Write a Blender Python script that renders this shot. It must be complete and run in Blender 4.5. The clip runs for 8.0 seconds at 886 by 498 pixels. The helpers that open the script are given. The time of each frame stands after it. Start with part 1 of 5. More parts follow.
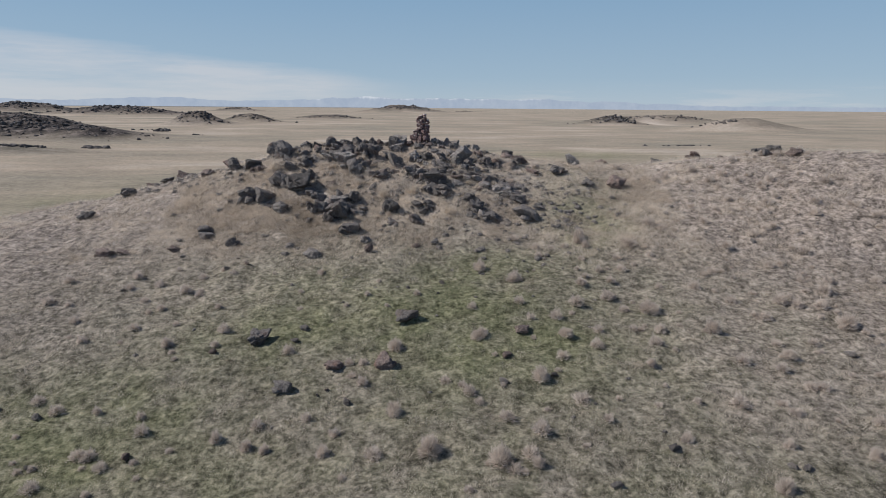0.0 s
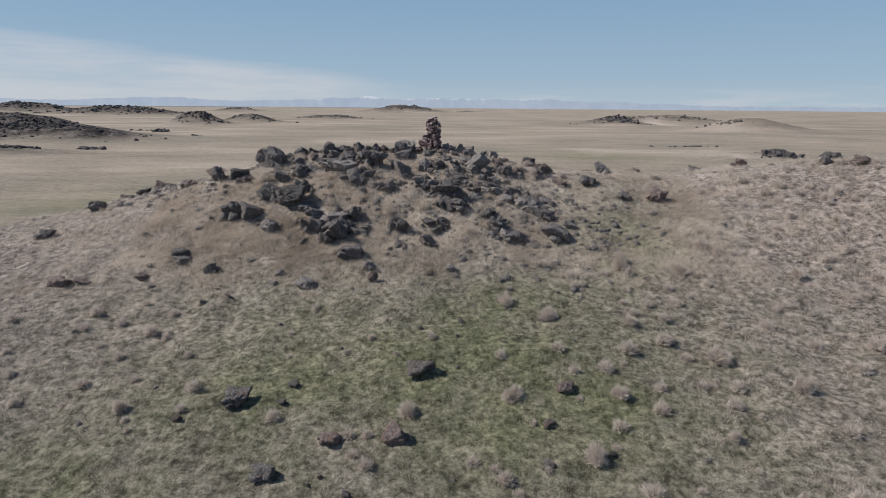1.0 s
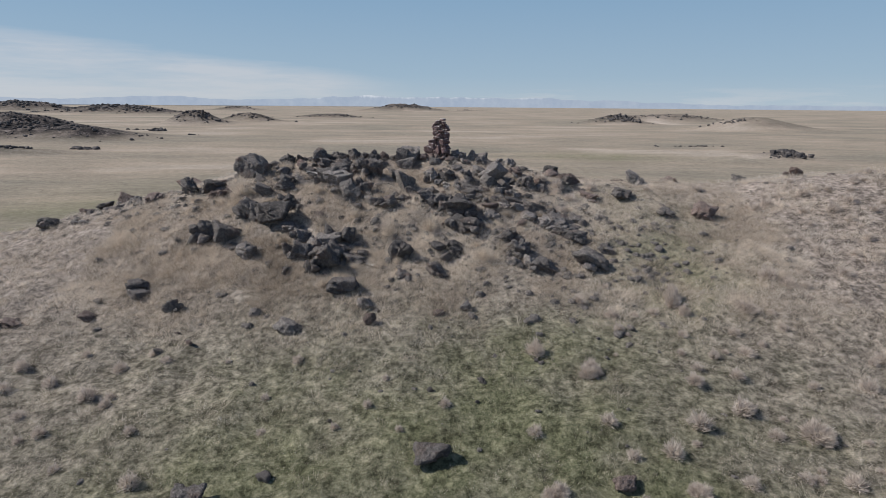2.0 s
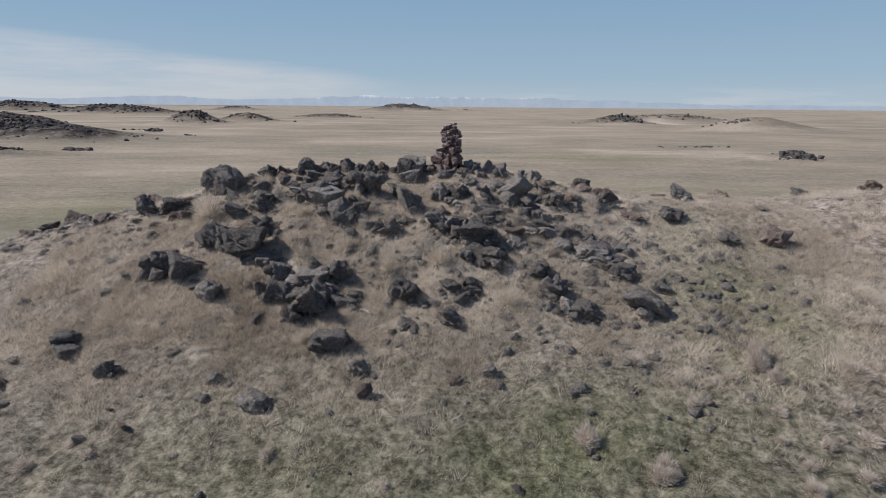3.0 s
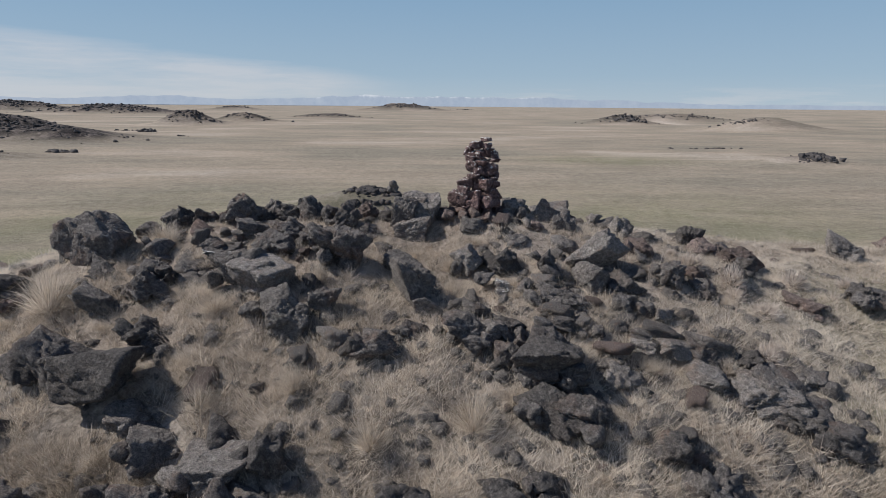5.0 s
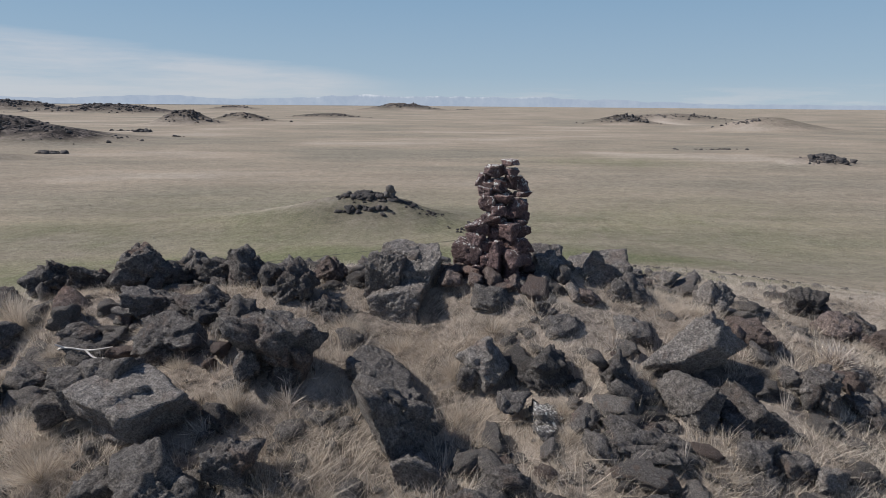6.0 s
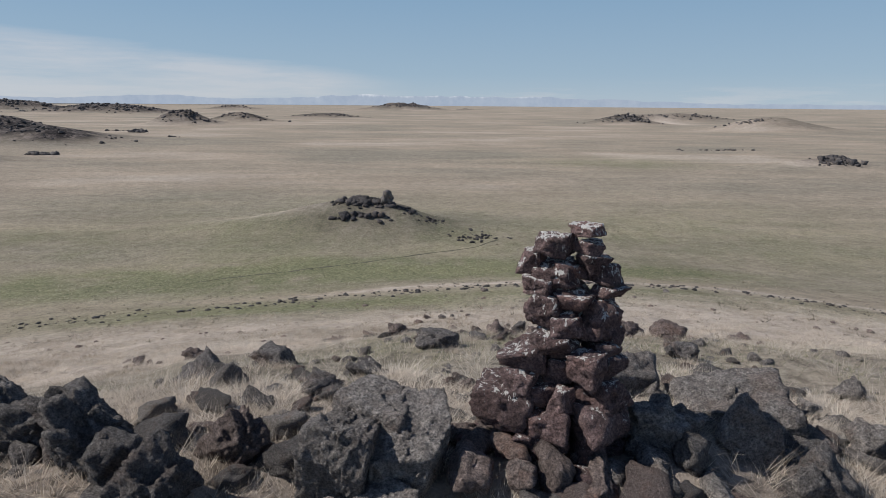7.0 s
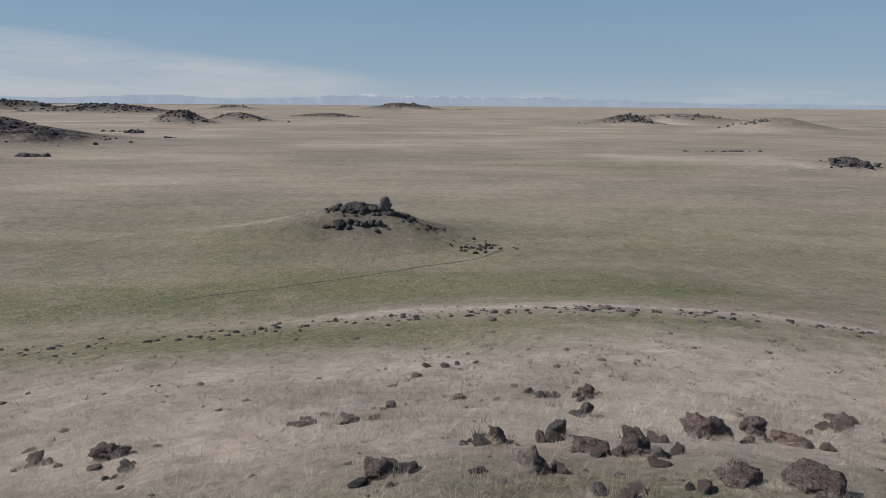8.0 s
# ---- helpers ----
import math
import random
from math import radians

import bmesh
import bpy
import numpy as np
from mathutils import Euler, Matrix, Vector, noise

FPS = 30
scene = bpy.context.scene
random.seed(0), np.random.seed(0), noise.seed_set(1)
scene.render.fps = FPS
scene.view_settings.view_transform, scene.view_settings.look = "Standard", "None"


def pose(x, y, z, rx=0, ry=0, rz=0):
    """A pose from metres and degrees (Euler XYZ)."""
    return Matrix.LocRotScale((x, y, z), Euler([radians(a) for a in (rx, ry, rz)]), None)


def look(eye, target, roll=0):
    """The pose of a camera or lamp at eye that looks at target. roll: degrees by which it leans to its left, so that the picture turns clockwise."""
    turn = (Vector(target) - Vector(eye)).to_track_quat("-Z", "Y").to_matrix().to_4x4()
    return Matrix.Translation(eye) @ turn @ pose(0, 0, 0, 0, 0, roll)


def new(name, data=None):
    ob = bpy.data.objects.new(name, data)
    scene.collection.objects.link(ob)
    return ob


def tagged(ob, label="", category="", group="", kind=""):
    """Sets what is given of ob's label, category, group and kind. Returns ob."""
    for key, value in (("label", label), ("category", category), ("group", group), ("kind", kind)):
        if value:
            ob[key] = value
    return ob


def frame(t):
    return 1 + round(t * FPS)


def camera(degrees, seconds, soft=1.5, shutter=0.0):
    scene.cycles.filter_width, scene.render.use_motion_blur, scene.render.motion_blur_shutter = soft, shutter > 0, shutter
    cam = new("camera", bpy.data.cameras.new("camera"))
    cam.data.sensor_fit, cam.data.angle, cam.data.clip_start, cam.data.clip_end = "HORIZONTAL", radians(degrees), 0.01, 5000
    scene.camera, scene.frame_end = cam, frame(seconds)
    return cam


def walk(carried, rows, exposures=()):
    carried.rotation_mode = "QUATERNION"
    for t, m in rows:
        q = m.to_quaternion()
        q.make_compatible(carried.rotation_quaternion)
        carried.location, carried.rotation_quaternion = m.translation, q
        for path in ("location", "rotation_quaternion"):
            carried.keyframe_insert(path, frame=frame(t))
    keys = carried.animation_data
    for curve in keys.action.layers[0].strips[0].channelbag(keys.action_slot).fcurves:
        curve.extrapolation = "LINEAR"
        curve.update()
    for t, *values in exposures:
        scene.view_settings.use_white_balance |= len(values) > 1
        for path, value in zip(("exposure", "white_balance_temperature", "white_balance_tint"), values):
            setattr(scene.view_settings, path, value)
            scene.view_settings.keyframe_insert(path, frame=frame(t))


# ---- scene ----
cam = camera(72.0, 8.0, soft=0.85)
PATH = [
    (0, (-0.152, 0.174, 6.014), (-0.137, 2.122, 5.558), 0.45),
    (0.5, (-0.491, 2.248, 6.057), (-0.477, 4.195, 5.601), 0.45),
    (1, (-0.726, 4.34, 6.076), (-0.714, 6.287, 5.62), 0.45),
    (1.5, (-0.911, 6.422, 6.103), (-0.899, 8.369, 5.645), 0.45),
    (3, (-1.464, 12.902, 6.182), (-1.45, 14.848, 5.722), 0.45),
    (3.5, (-1.653, 15.101, 6.193), (-1.639, 17.048, 5.734), 0.45),
    (4, (-1.856, 17.201, 6.204), (-1.842, 19.147, 5.743), 0.45),
    (4.5, (-1.95, 19.392, 6.217), (-1.936, 21.338, 5.756), 0.45),
    (6, (-1.945, 26.11, 6.308), (-1.93, 28.056, 5.846), 0.45),
    (6.5, (-1.959, 28.313, 6.345), (-1.944, 30.258, 5.882), 0.45),
    (7, (-1.998, 30.371, 6.376), (-1.982, 32.317, 5.913), 0.45),
    (7.5, (-2.018, 32.558, 6.401), (-2.002, 34.503, 5.937), 0.45),
    (8, (-2.062, 34.753, 6.481), (-2.047, 36.699, 6.018), 0.45),
]
walk(cam, [(t, look(eye, target, roll)) for t, eye, target, roll in PATH], [(0, 0.0), (6.8, 0.0), (8, -0.22)])

# ---- light ----
SUN_ELEV, SUN_FROM = radians(43), Vector((-1.0, 0.04, 0.0)).normalized()
world = bpy.data.worlds.new("sky_world")
scene.world = world
world.use_nodes = True
wn = world.node_tree
sky = wn.nodes.new("ShaderNodeTexSky")
sky.sky_type = "NISHITA"
sky.sun_disc = False
sky.sun_elevation = SUN_ELEV
sky.sun_rotation = math.atan2(SUN_FROM.x, SUN_FROM.y)
sky.altitude = 1500
sky.air_density = 0.8
sky.dust_density = 0.5
sky.ozone_density = 1.6
wn.links.new(sky.outputs[0], wn.nodes["Background"].inputs[0])
wn.nodes["Background"].inputs[1].default_value = 0.118

sun_data = bpy.data.lights.new("sun", "SUN")
sun_data.energy, sun_data.angle, sun_data.color = 5.0, radians(0.6), (1.0, 0.955, 0.9)
sun_lamp = new("sun", sun_data)
sun_way = SUN_FROM * math.cos(SUN_ELEV) + Vector((0, 0, math.sin(SUN_ELEV)))
sun_lamp.matrix_world = look(sun_way * 100, (0, 0, 0))
scene.view_settings.exposure = 0.0


# ---- lay of the land ----
def lattice(ix, iy, seed):
    n = (ix * 374761393 + iy * 668265263 + seed * 974711) & 0x7FFFFFFF
    n = ((n ^ (n >> 13)) * 1274126177) & 0x7FFFFFFF
    return ((n ^ (n >> 16)) & 0xFFFF) / 65535.0


def value_noise(x, y, seed):
    """Smooth noise, 0 to 1, on arrays."""
    fx, fy = np.floor(x), np.floor(y)
    ix, iy = fx.astype(np.int64), fy.astype(np.int64)
    u, v = x - fx, y - fy
    u, v = u * u * (3 - 2 * u), v * v * (3 - 2 * v)
    a = lattice(ix, iy, seed) * (1 - u) + lattice(ix + 1, iy, seed) * u
    b = lattice(ix, iy + 1, seed) * (1 - u) + lattice(ix + 1, iy + 1, seed) * u
    return a * (1 - v) + b * v


def fbm(x, y, seed, octaves=4):
    total, size, weight = 0.0, 1.0, 0.5
    for k in range(octaves):
        total = total + weight * value_noise(x * size + 17.3 * k, y * size - 9.1 * k, seed + k)
        size, weight = size * 2.03, weight * 0.5
    return total / (1 - 0.5 ** octaves)


def smooth(a, b, x):
    k = np.clip((x - a) / (b - a), 0, 1)
    return k * k * (3 - 2 * k)


PLAIN = -8.3
# height, x, y, half width along and across, turn
MOUND = [
    (7.67, 7.20, 34.03, 46.80, 21.18, 0.05),
    (3.35, -1.82, 35.96, 8.21, 6.94, -0.02),
    (4.47, 22.20, 31.40, 10.29, 5.36, -0.50),
    (2.09, -24.25, 25.58, 9.98, 13.36, -0.03),
    (1.90, 3.41, 60.34, 14.85, 10.45, 0.55),
    (1.53, 5.89, 1.54, 27.99, 11.00, 0.72),
    (1.41, -7.44, 33.05, 8.60, 2.88, -0.04),
    (-0.42, -1.7, 32.1, 2.3, 0.8, 0.0),
    (0.12, -1.0, 33.9, 0.75, 0.5, 0.0),
    (-0.38, -2.5, 33.3, 0.75, 0.4, 0.0),
    (0.28, 0.5, 20.5, 8.0, 3.0, 0.0),
    (0.4, 10.2, 27.5, 2.6, 2.4, 0.0),
    (-0.5, -4.0, 58.0, 5.0, 5.5, 0.0),
    (-0.3, -6.2, 32.6, 0.9, 0.6, 0.0),
    (0.2, -14.0, 34.0, 4.0, 2.5, 0.0),
]
KNOLLS = [
    (10.5, -186, 266, 29, 20, 0.1), (12.0, -173, 450, 11, 10, 0.0), (8.0, -157, 520, 14, 10, 0.0), (5.0, -122, 690, 22, 12, 0.0),
    (17.0, -85, 1420, 55, 40, 0.0), (10.0, -444, 1390, 30, 30, 0.0), (13.0, -420, 820, 52, 30, 0.0), (17.0, -660, 1000, 50, 40, 0.0),
    (8.0, 146, 530, 15, 12, 0.0), (8.2, 215, 610, 42, 18, 0.0), (8.6, 203, 412, 23, 14, 0.25), (2.2, 98.5, 186, 3.4, 3.2, 0.0),
    (2.6, -9.8, 102, 5.6, 4.2, 0.0), (1.5, -18, 103, 9, 3.6, 0.12), (3.5, -139, 250, 9, 7, 0.0), (1.0, 91, 187, 9, 4, 0.1), (2.0, -134, 186, 15, 6, 0.0),
]
# how dark and stony each of them is; the 0.34 also greys the dome for its shaded side
KNOLL_STONE = (2.0, 1.7, 1.1, 1.0, 0.9, 0.9, 1.6, 1.6, 0.95, 0.5, 0.34, 0.8, 0.5, 0.0, 1.5, 0.0, 0.55)


def bumps(x, y, rows):
    h = 0.0
    for a, cx, cy, sx, sy, r in rows:
        c, s = math.cos(r), math.sin(r)
        u, v = ((x - cx) * c + (y - cy) * s) / sx, (-(x - cx) * s + (y - cy) * c) / sy
        h = h + a * np.exp(-np.minimum((u * u + v * v) / 2, 60))
    return h


def land(x, y):
    """Height of the ground, on arrays."""
    x, y = np.asarray(x, float), np.asarray(y, float)
    h = PLAIN + bumps(x, y, MOUND)
    far = bumps(x, y, KNOLLS)
    h = h + far * (0.75 + 0.5 * fbm(x / 9, y / 9, 40))
    near = np.exp(-((x - 2) ** 2 / 1800 + (y - 32) ** 2 / 1500))
    h = h + near * (0.36 * (fbm(x / 2.3, y / 2.3, 3) - 0.5) + 0.26 * (fbm(x / 0.75, y / 0.75, 9, 3) - 0.5))
    return h + (1 - near) * 0.7 * (fbm(x / 14, y / 14, 21) - 0.5)


def ground_z(x, y):
    return float(land(np.array([x]), np.array([y]))[0])


def greenness(x, y):
    """Where the young green grass grows, 0 to 1."""
    hollow = 0.78 * np.exp(-(((x + 0.5) / 11) ** 2 + ((y - 19.3) / 7.0) ** 2))
    swale = np.exp(-(((x - 6.5) / 2.6) ** 2 + ((y - 29.5) / 4.5) ** 2))
    crest = 0.6 * np.exp(-(((x + 1) / 8) ** 2 + ((y - 38.6) / 2.6) ** 2))
    left_low = 0.85 * np.exp(-(((x + 10) / 7) ** 2 + ((y - 14.5) / 4) ** 2))
    near_low = 0.68 * np.exp(-(((x + 1) / 15) ** 2 + ((y - 13.2) / 3.6) ** 2))
    fold = 0.72 * np.exp(-(((x - 1.5) / 6.5) ** 2 + ((y - 23.8) / 2.4) ** 2))
    back = 0.8 * np.maximum(np.exp(-(((x - 0.3) / 3.0) ** 2 + ((y - 40.9) / 1.3) ** 2)), np.exp(-(((x - 7.0) / 2.6) ** 2 + ((y - 43.6) / 1.8) ** 2)))
    bend = 80 - 0.0035 * (x - 5) ** 2 - 0.05 * x
    vale = 1.7 * np.exp(-((y - bend) / 7.5) ** 2) * smooth(75, 0, np.abs(np.minimum(x, 2) - 2)) * smooth(32, 10, x) * (0.9 + 0.3 * smooth(5, -20, x))
    west = 0.6 * np.exp(-(((x + 42) / 22) ** 2 + ((y - 92) / 13.0) ** 2))
    rim = 0.8 * np.exp(-((y - 60 - 0.12 * (6 - x)) / 5) ** 2) * smooth(38, 10, np.abs(x))
    rim = np.maximum(rim, 0.5 * np.exp(-((y - 98) / 28) ** 2) * smooth(90, 20, np.abs(x)))
    far_w = 0.5 * np.exp(-(((x - 45) / 22) ** 2 + ((y - 190) / 16.0) ** 2))
    g = np.maximum.reduce([hollow, near_low, fold, back, swale, crest, left_low, vale, west, rim, far_w])
    return np.clip(g * (0.9 * fbm(x / 3.1, y / 3.1, 61) + 0.9 * fbm(x / 0.9, y / 0.9, 62) + 1.2 * (fbm(x / 11, y / 7, 63) - 0.42)), 0, 1)


def paleness(x, y):
    """Where sun-bleached grass and bare sand lie pale and two sunlit slopes are painted pale, 0 to 1."""
    crest = 0.75 * np.exp(-((x + 2.5) / 9.5) ** 2 - ((y - 31.0) / 4.4) ** 2)
    lee = 0.6 * np.exp(-((x - 4) / 8) ** 2 - ((y - 37) / 4) ** 2)
    slope = 0.9 * smooth(39, 45, y) * smooth(62, 53, y) * smooth(40, 15, np.abs(x)) * (0.35 + 0.9 * fbm(x / 3, y / 3, 33))
    rim_y = 67.6 - 0.012 * x ** 2 * (x > 0) - 0.22 * np.abs(np.minimum(x + 4, 0)) - 0.05 * x
    strip = 0.8 * np.exp(-((y - rim_y - 1.0) / 1.3) ** 2) * smooth(-14, -4, x) * smooth(40, 15, x)
    # sunlit flank of the low ridge, its brightness put into the colour
    lit_ridge = 0.75 * np.exp(-((x + 20) / 9) ** 2 - ((y - 104 + 0.12 * (x + 20)) / 2.6) ** 2)
    sand = np.maximum(0.9 * np.exp(-((x - 196) / 12) ** 2 - ((y - 560) / 40) ** 2), 0.8 * np.exp(-((x - 91) / 7) ** 2 - ((y - 184) / 4) ** 2))
    # the dome's sunny left side, painted pale
    dome = 0.5 * np.exp(-((x - 178) / 12) ** 2 - ((y - 405) / 20) ** 2)
    return np.maximum.reduce([crest, lee, slope, strip, lit_ridge, sand, dome])


def stoniness(x, y):
    """Where bare dark basalt shows through, 0 to 1."""
    s = 0.22 * np.exp(-(((x + 1.5) / 8.5) ** 2 + ((y - 31.5) / 4.2) ** 2)) * (0.3 + 1.4 * fbm(x / 2.2, y / 2.2, 77))
    for (a, cx, cy, sx, sy, r), dark in zip(KNOLLS, KNOLL_STONE):
        here = np.exp(-((((x - cx) / (1.85 * sx)) ** 2 + ((y - cy) / (1.7 * sy)) ** 2)) ** 2)
        s = np.maximum(s, dark * here * (0.45 + 1.0 * fbm(x / (0.25 * sx), y / (0.25 * sx), 78)))
    return np.clip(s, 0, 1)


# ---- materials ----
def material(name):
    m = bpy.data.materials.new(name)
    m.use_nodes = True
    return m, m.node_tree, m.node_tree.nodes["Principled BSDF"]


def node(tree, kind, **values):
    n = tree.nodes.new(kind)
    for key, value in values.items():
        n.inputs[key.replace("_", " ")].default_value = value
    return n


def noise_node(tree, scale, detail=5.0, rough=0.6, coords=None):
    n = node(tree, "ShaderNodeTexNoise", Scale=scale, Detail=detail, Roughness=rough)
    if coords is not None:
        tree.links.new(coords, n.inputs["Vector"])
    return n.outputs["Fac"]


def ramp(tree, fac, stops):
    n = tree.nodes.new("ShaderNodeValToRGB")
    els = n.color_ramp.elements
    while len(els) < len(stops):
        els.new(0.5)
    for e, (p, c) in zip(els, stops):
        e.position, e.color = p, (*c, 1)
    tree.links.new(fac, n.inputs[0])
    return n.outputs[0]


def mix(tree, fac, a, b, blend="MIX"):
    n = tree.nodes.new("ShaderNodeMix")
    n.data_type, n.blend_type = "RGBA", blend
    for socket, value in ((n.inputs[0], fac), (n.inputs[6], a), (n.inputs[7], b)):
        if hasattr(value, "is_linked"):
            tree.links.new(value, socket)
        elif isinstance(value, tuple):
            socket.default_value = (*value, 1)
        else:
            socket.default_value = value
    return n.outputs[2]


def maths(tree, op, a, b=0.0, clamp=False):
    n = tree.nodes.new("ShaderNodeMath")
    n.operation, n.use_clamp = op, clamp
    for socket, value in zip(n.inputs, (a, b)):
        if hasattr(value, "is_linked"):
            tree.links.new(value, socket)
        else:
            socket.default_value = value
    return n.outputs[0]


def bump(tree, bsdf, height, strength, distance):
    n = node(tree, "ShaderNodeBump", Strength=strength, Distance=distance)
    tree.links.new(height, n.inputs["Height"])
    tree.links.new(n.outputs[0], bsdf.inputs["Normal"])


def coordinates(tree):
    return tree.nodes.new("ShaderNodeTexCoord").outputs["Object"]


def attribute(tree, name):
    n = tree.nodes.new("ShaderNodeAttribute")
    n.attribute_name = name
    return n.outputs["Fac"]


def earth_material():
    m, t, b = material("dry_steppe_ground")
    co = coordinates(t)
    stretch = t.nodes.new("ShaderNodeMapping")
    stretch.inputs["Scale"].default_value = (0.013, 0.026, 0.03)
    t.links.new(co, stretch.inputs["Vector"])
    bands = noise_node(t, 1.0, 4, 0.55, stretch.outputs[0])
    mid = noise_node(t, 0.6, 6, 0.7, co)
    fine = noise_node(t, 4.5, 9, 0.8, co)
    straw = ramp(t, mid, [(0.32, (0.2, 0.164, 0.134)), (0.5, (0.308, 0.256, 0.205)), (0.68, (0.424, 0.364, 0.301))])
    broad = ramp(t, bands, [(0.36, (0.19, 0.183, 0.145)), (0.47, (0.27, 0.236, 0.183)), (0.55, (0.32, 0.268, 0.208)), (0.66, (0.44, 0.383, 0.32))])
    base = mix(t, 0.55, straw, broad)
    soil = ramp(t, fine, [(0.38, (0.125, 0.106, 0.094)), (0.5, (0.275, 0.234, 0.21)), (0.62, (0.41, 0.355, 0.325))])
    base = mix(t, maths(t, "MULTIPLY", attribute(t, "tufted"), 0.8), base, soil)
    green = ramp(t, fine, [(0.36, (0.082, 0.09, 0.044)), (0.5, (0.152, 0.164, 0.084)), (0.66, (0.285, 0.275, 0.175))])
    base = mix(t, maths(t, "MULTIPLY", attribute(t, "green"), 0.85), base, green)
    blond = ramp(t, mid, [(0.35, (0.43, 0.361, 0.301)), (0.65, (0.585, 0.507, 0.439))])
    base = mix(t, attribute(t, "blond"), base, blond)
    crags = noise_node(t, 0.2, 9, 0.82, co)
    stone = ramp(t, crags, [(0.42, (0.012, 0.0108, 0.0113)), (0.49, (0.042, 0.036, 0.0353)), (0.55, (0.12, 0.101, 0.092)), (0.62, (0.204, 0.174, 0.158))])
    base = mix(t, attribute(t, "stone"), base, stone)
    speck = ramp(t, fine, [(0.4, (0.25, 0.24, 0.23)), (0.49, (0.95, 0.95, 0.95)), (0.62, (1.5, 1.47, 1.42))])
    clumps = ramp(t, noise_node(t, 1.4, 9, 0.82, co), [(0.4, (0.42, 0.41, 0.4)), (0.49, (1.0, 1.0, 1.0)), (0.6, (1.35, 1.34, 1.32))])
    near = attribute(t, "near")
    slant = t.nodes.new("ShaderNodeMapping")
    slant.inputs["Scale"].default_value = (0.05, 0.13, 0.1)
    slant.inputs["Rotation"].default_value = (0, 0, radians(-14))
    t.links.new(co, slant.inputs["Vector"])
    patches = ramp(t, noise_node(t, 1.0, 5, 0.6, slant.outputs[0]), [(0.38, (0.74, 0.75, 0.73)), (0.5, (1.0, 1.0, 1.0)), (0.62, (1.24, 1.21, 1.18))])
    base = mix(t, 0.4, base, patches, "MULTIPLY")
    base = mix(t, maths(t, "ADD", 0.3, maths(t, "MULTIPLY", near, 0.35)), base, clumps, "MULTIPLY")
    base = mix(t, maths(t, "ADD", 0.22, maths(t, "MULTIPLY", near, 0.33)), base, speck, "MULTIPLY")
    t.links.new(base, b.inputs["Base Color"])
    b.inputs["Roughness"].default_value = 0.95
    b.inputs["Specular IOR Level"].default_value = 0.1
    bump(t, b, maths(t, "ADD", fine, maths(t, "MULTIPLY", mid, 2.0)), 0.8, 0.2)
    return m


def basalt_material(name, dark, pale, rust, lichen=0.5):
    """Vesicular lava rock: speckled grain, pits, rusty patches and a little pale lichen."""
    m, t, b = material(name)
    co = coordinates(t)
    info = t.nodes.new("ShaderNodeObjectInfo").outputs["Random"]
    shift = t.nodes.new("ShaderNodeVectorMath")
    shift.operation = "ADD"
    t.links.new(co, shift.inputs[0])
    t.links.new(maths(t, "MULTIPLY", info, 53.0), shift.inputs[1])
    co = shift.outputs[0]
    broad = noise_node(t, 2.1, 6, 0.65, co)
    fine = noise_node(t, 14, 8, 0.75, co)
    grain = noise_node(t, 60, 6, 0.85, co)
    base = ramp(t, fine, [(0.34, tuple(0.55 * c for c in dark)), (0.5, dark), (0.66, pale)])
    rusty = maths(t, "MULTIPLY", ramp(t, broad, [(0.52, (0, 0, 0)), (0.66, (1, 1, 1))]), maths(t, "ADD", 0.15, info), True)
    base = mix(t, rusty, base, mix(t, 0.5, base, rust))
    spots = ramp(t, noise_node(t, 5.0, 8, 0.8, co), [(0.57, (0, 0, 0)), (0.63, (1, 1, 1))])
    base = mix(t, maths(t, "MULTIPLY", spots, lichen), base, (0.3, 0.295, 0.27))
    flecks = ramp(t, grain, [(0.4, (0.35, 0.35, 0.36)), (0.5, (1, 1, 1)), (0.62, (1.75, 1.72, 1.68))])
    base = mix(t, 0.85, base, flecks, "MULTIPLY")
    cells = t.nodes.new("ShaderNodeTexVoronoi")
    cells.inputs["Scale"].default_value = 24
    t.links.new(co, cells.inputs["Vector"])
    base = mix(t, 0.45, base, ramp(t, cells.outputs["Distance"], [(0.08, (0.2, 0.2, 0.2)), (0.34, (1.05, 1.05, 1.05))]), "MULTIPLY")
    tone = maths(t, "ADD", 0.75, maths(t, "MULTIPLY", info, 0.5))
    grey = t.nodes.new("ShaderNodeCombineColor")
    for k in range(3):
        t.links.new(tone, grey.inputs[k])
    base = mix(t, 1.0, base, grey.outputs[0], "MULTIPLY")
    t.links.new(base, b.inputs["Base Color"])
    b.inputs["Roughness"].default_value = 0.88
    b.inputs["Specular IOR Level"].default_value = 0.25
    height = maths(t, "ADD", maths(t, "MULTIPLY", fine, 1.5), maths(t, "ADD", maths(t, "MULTIPLY", cells.outputs["Distance"], 0.45), maths(t, "MULTIPLY", grain, 0.55)))
    bump(t, b, height, 1.0, 0.075)
    return m


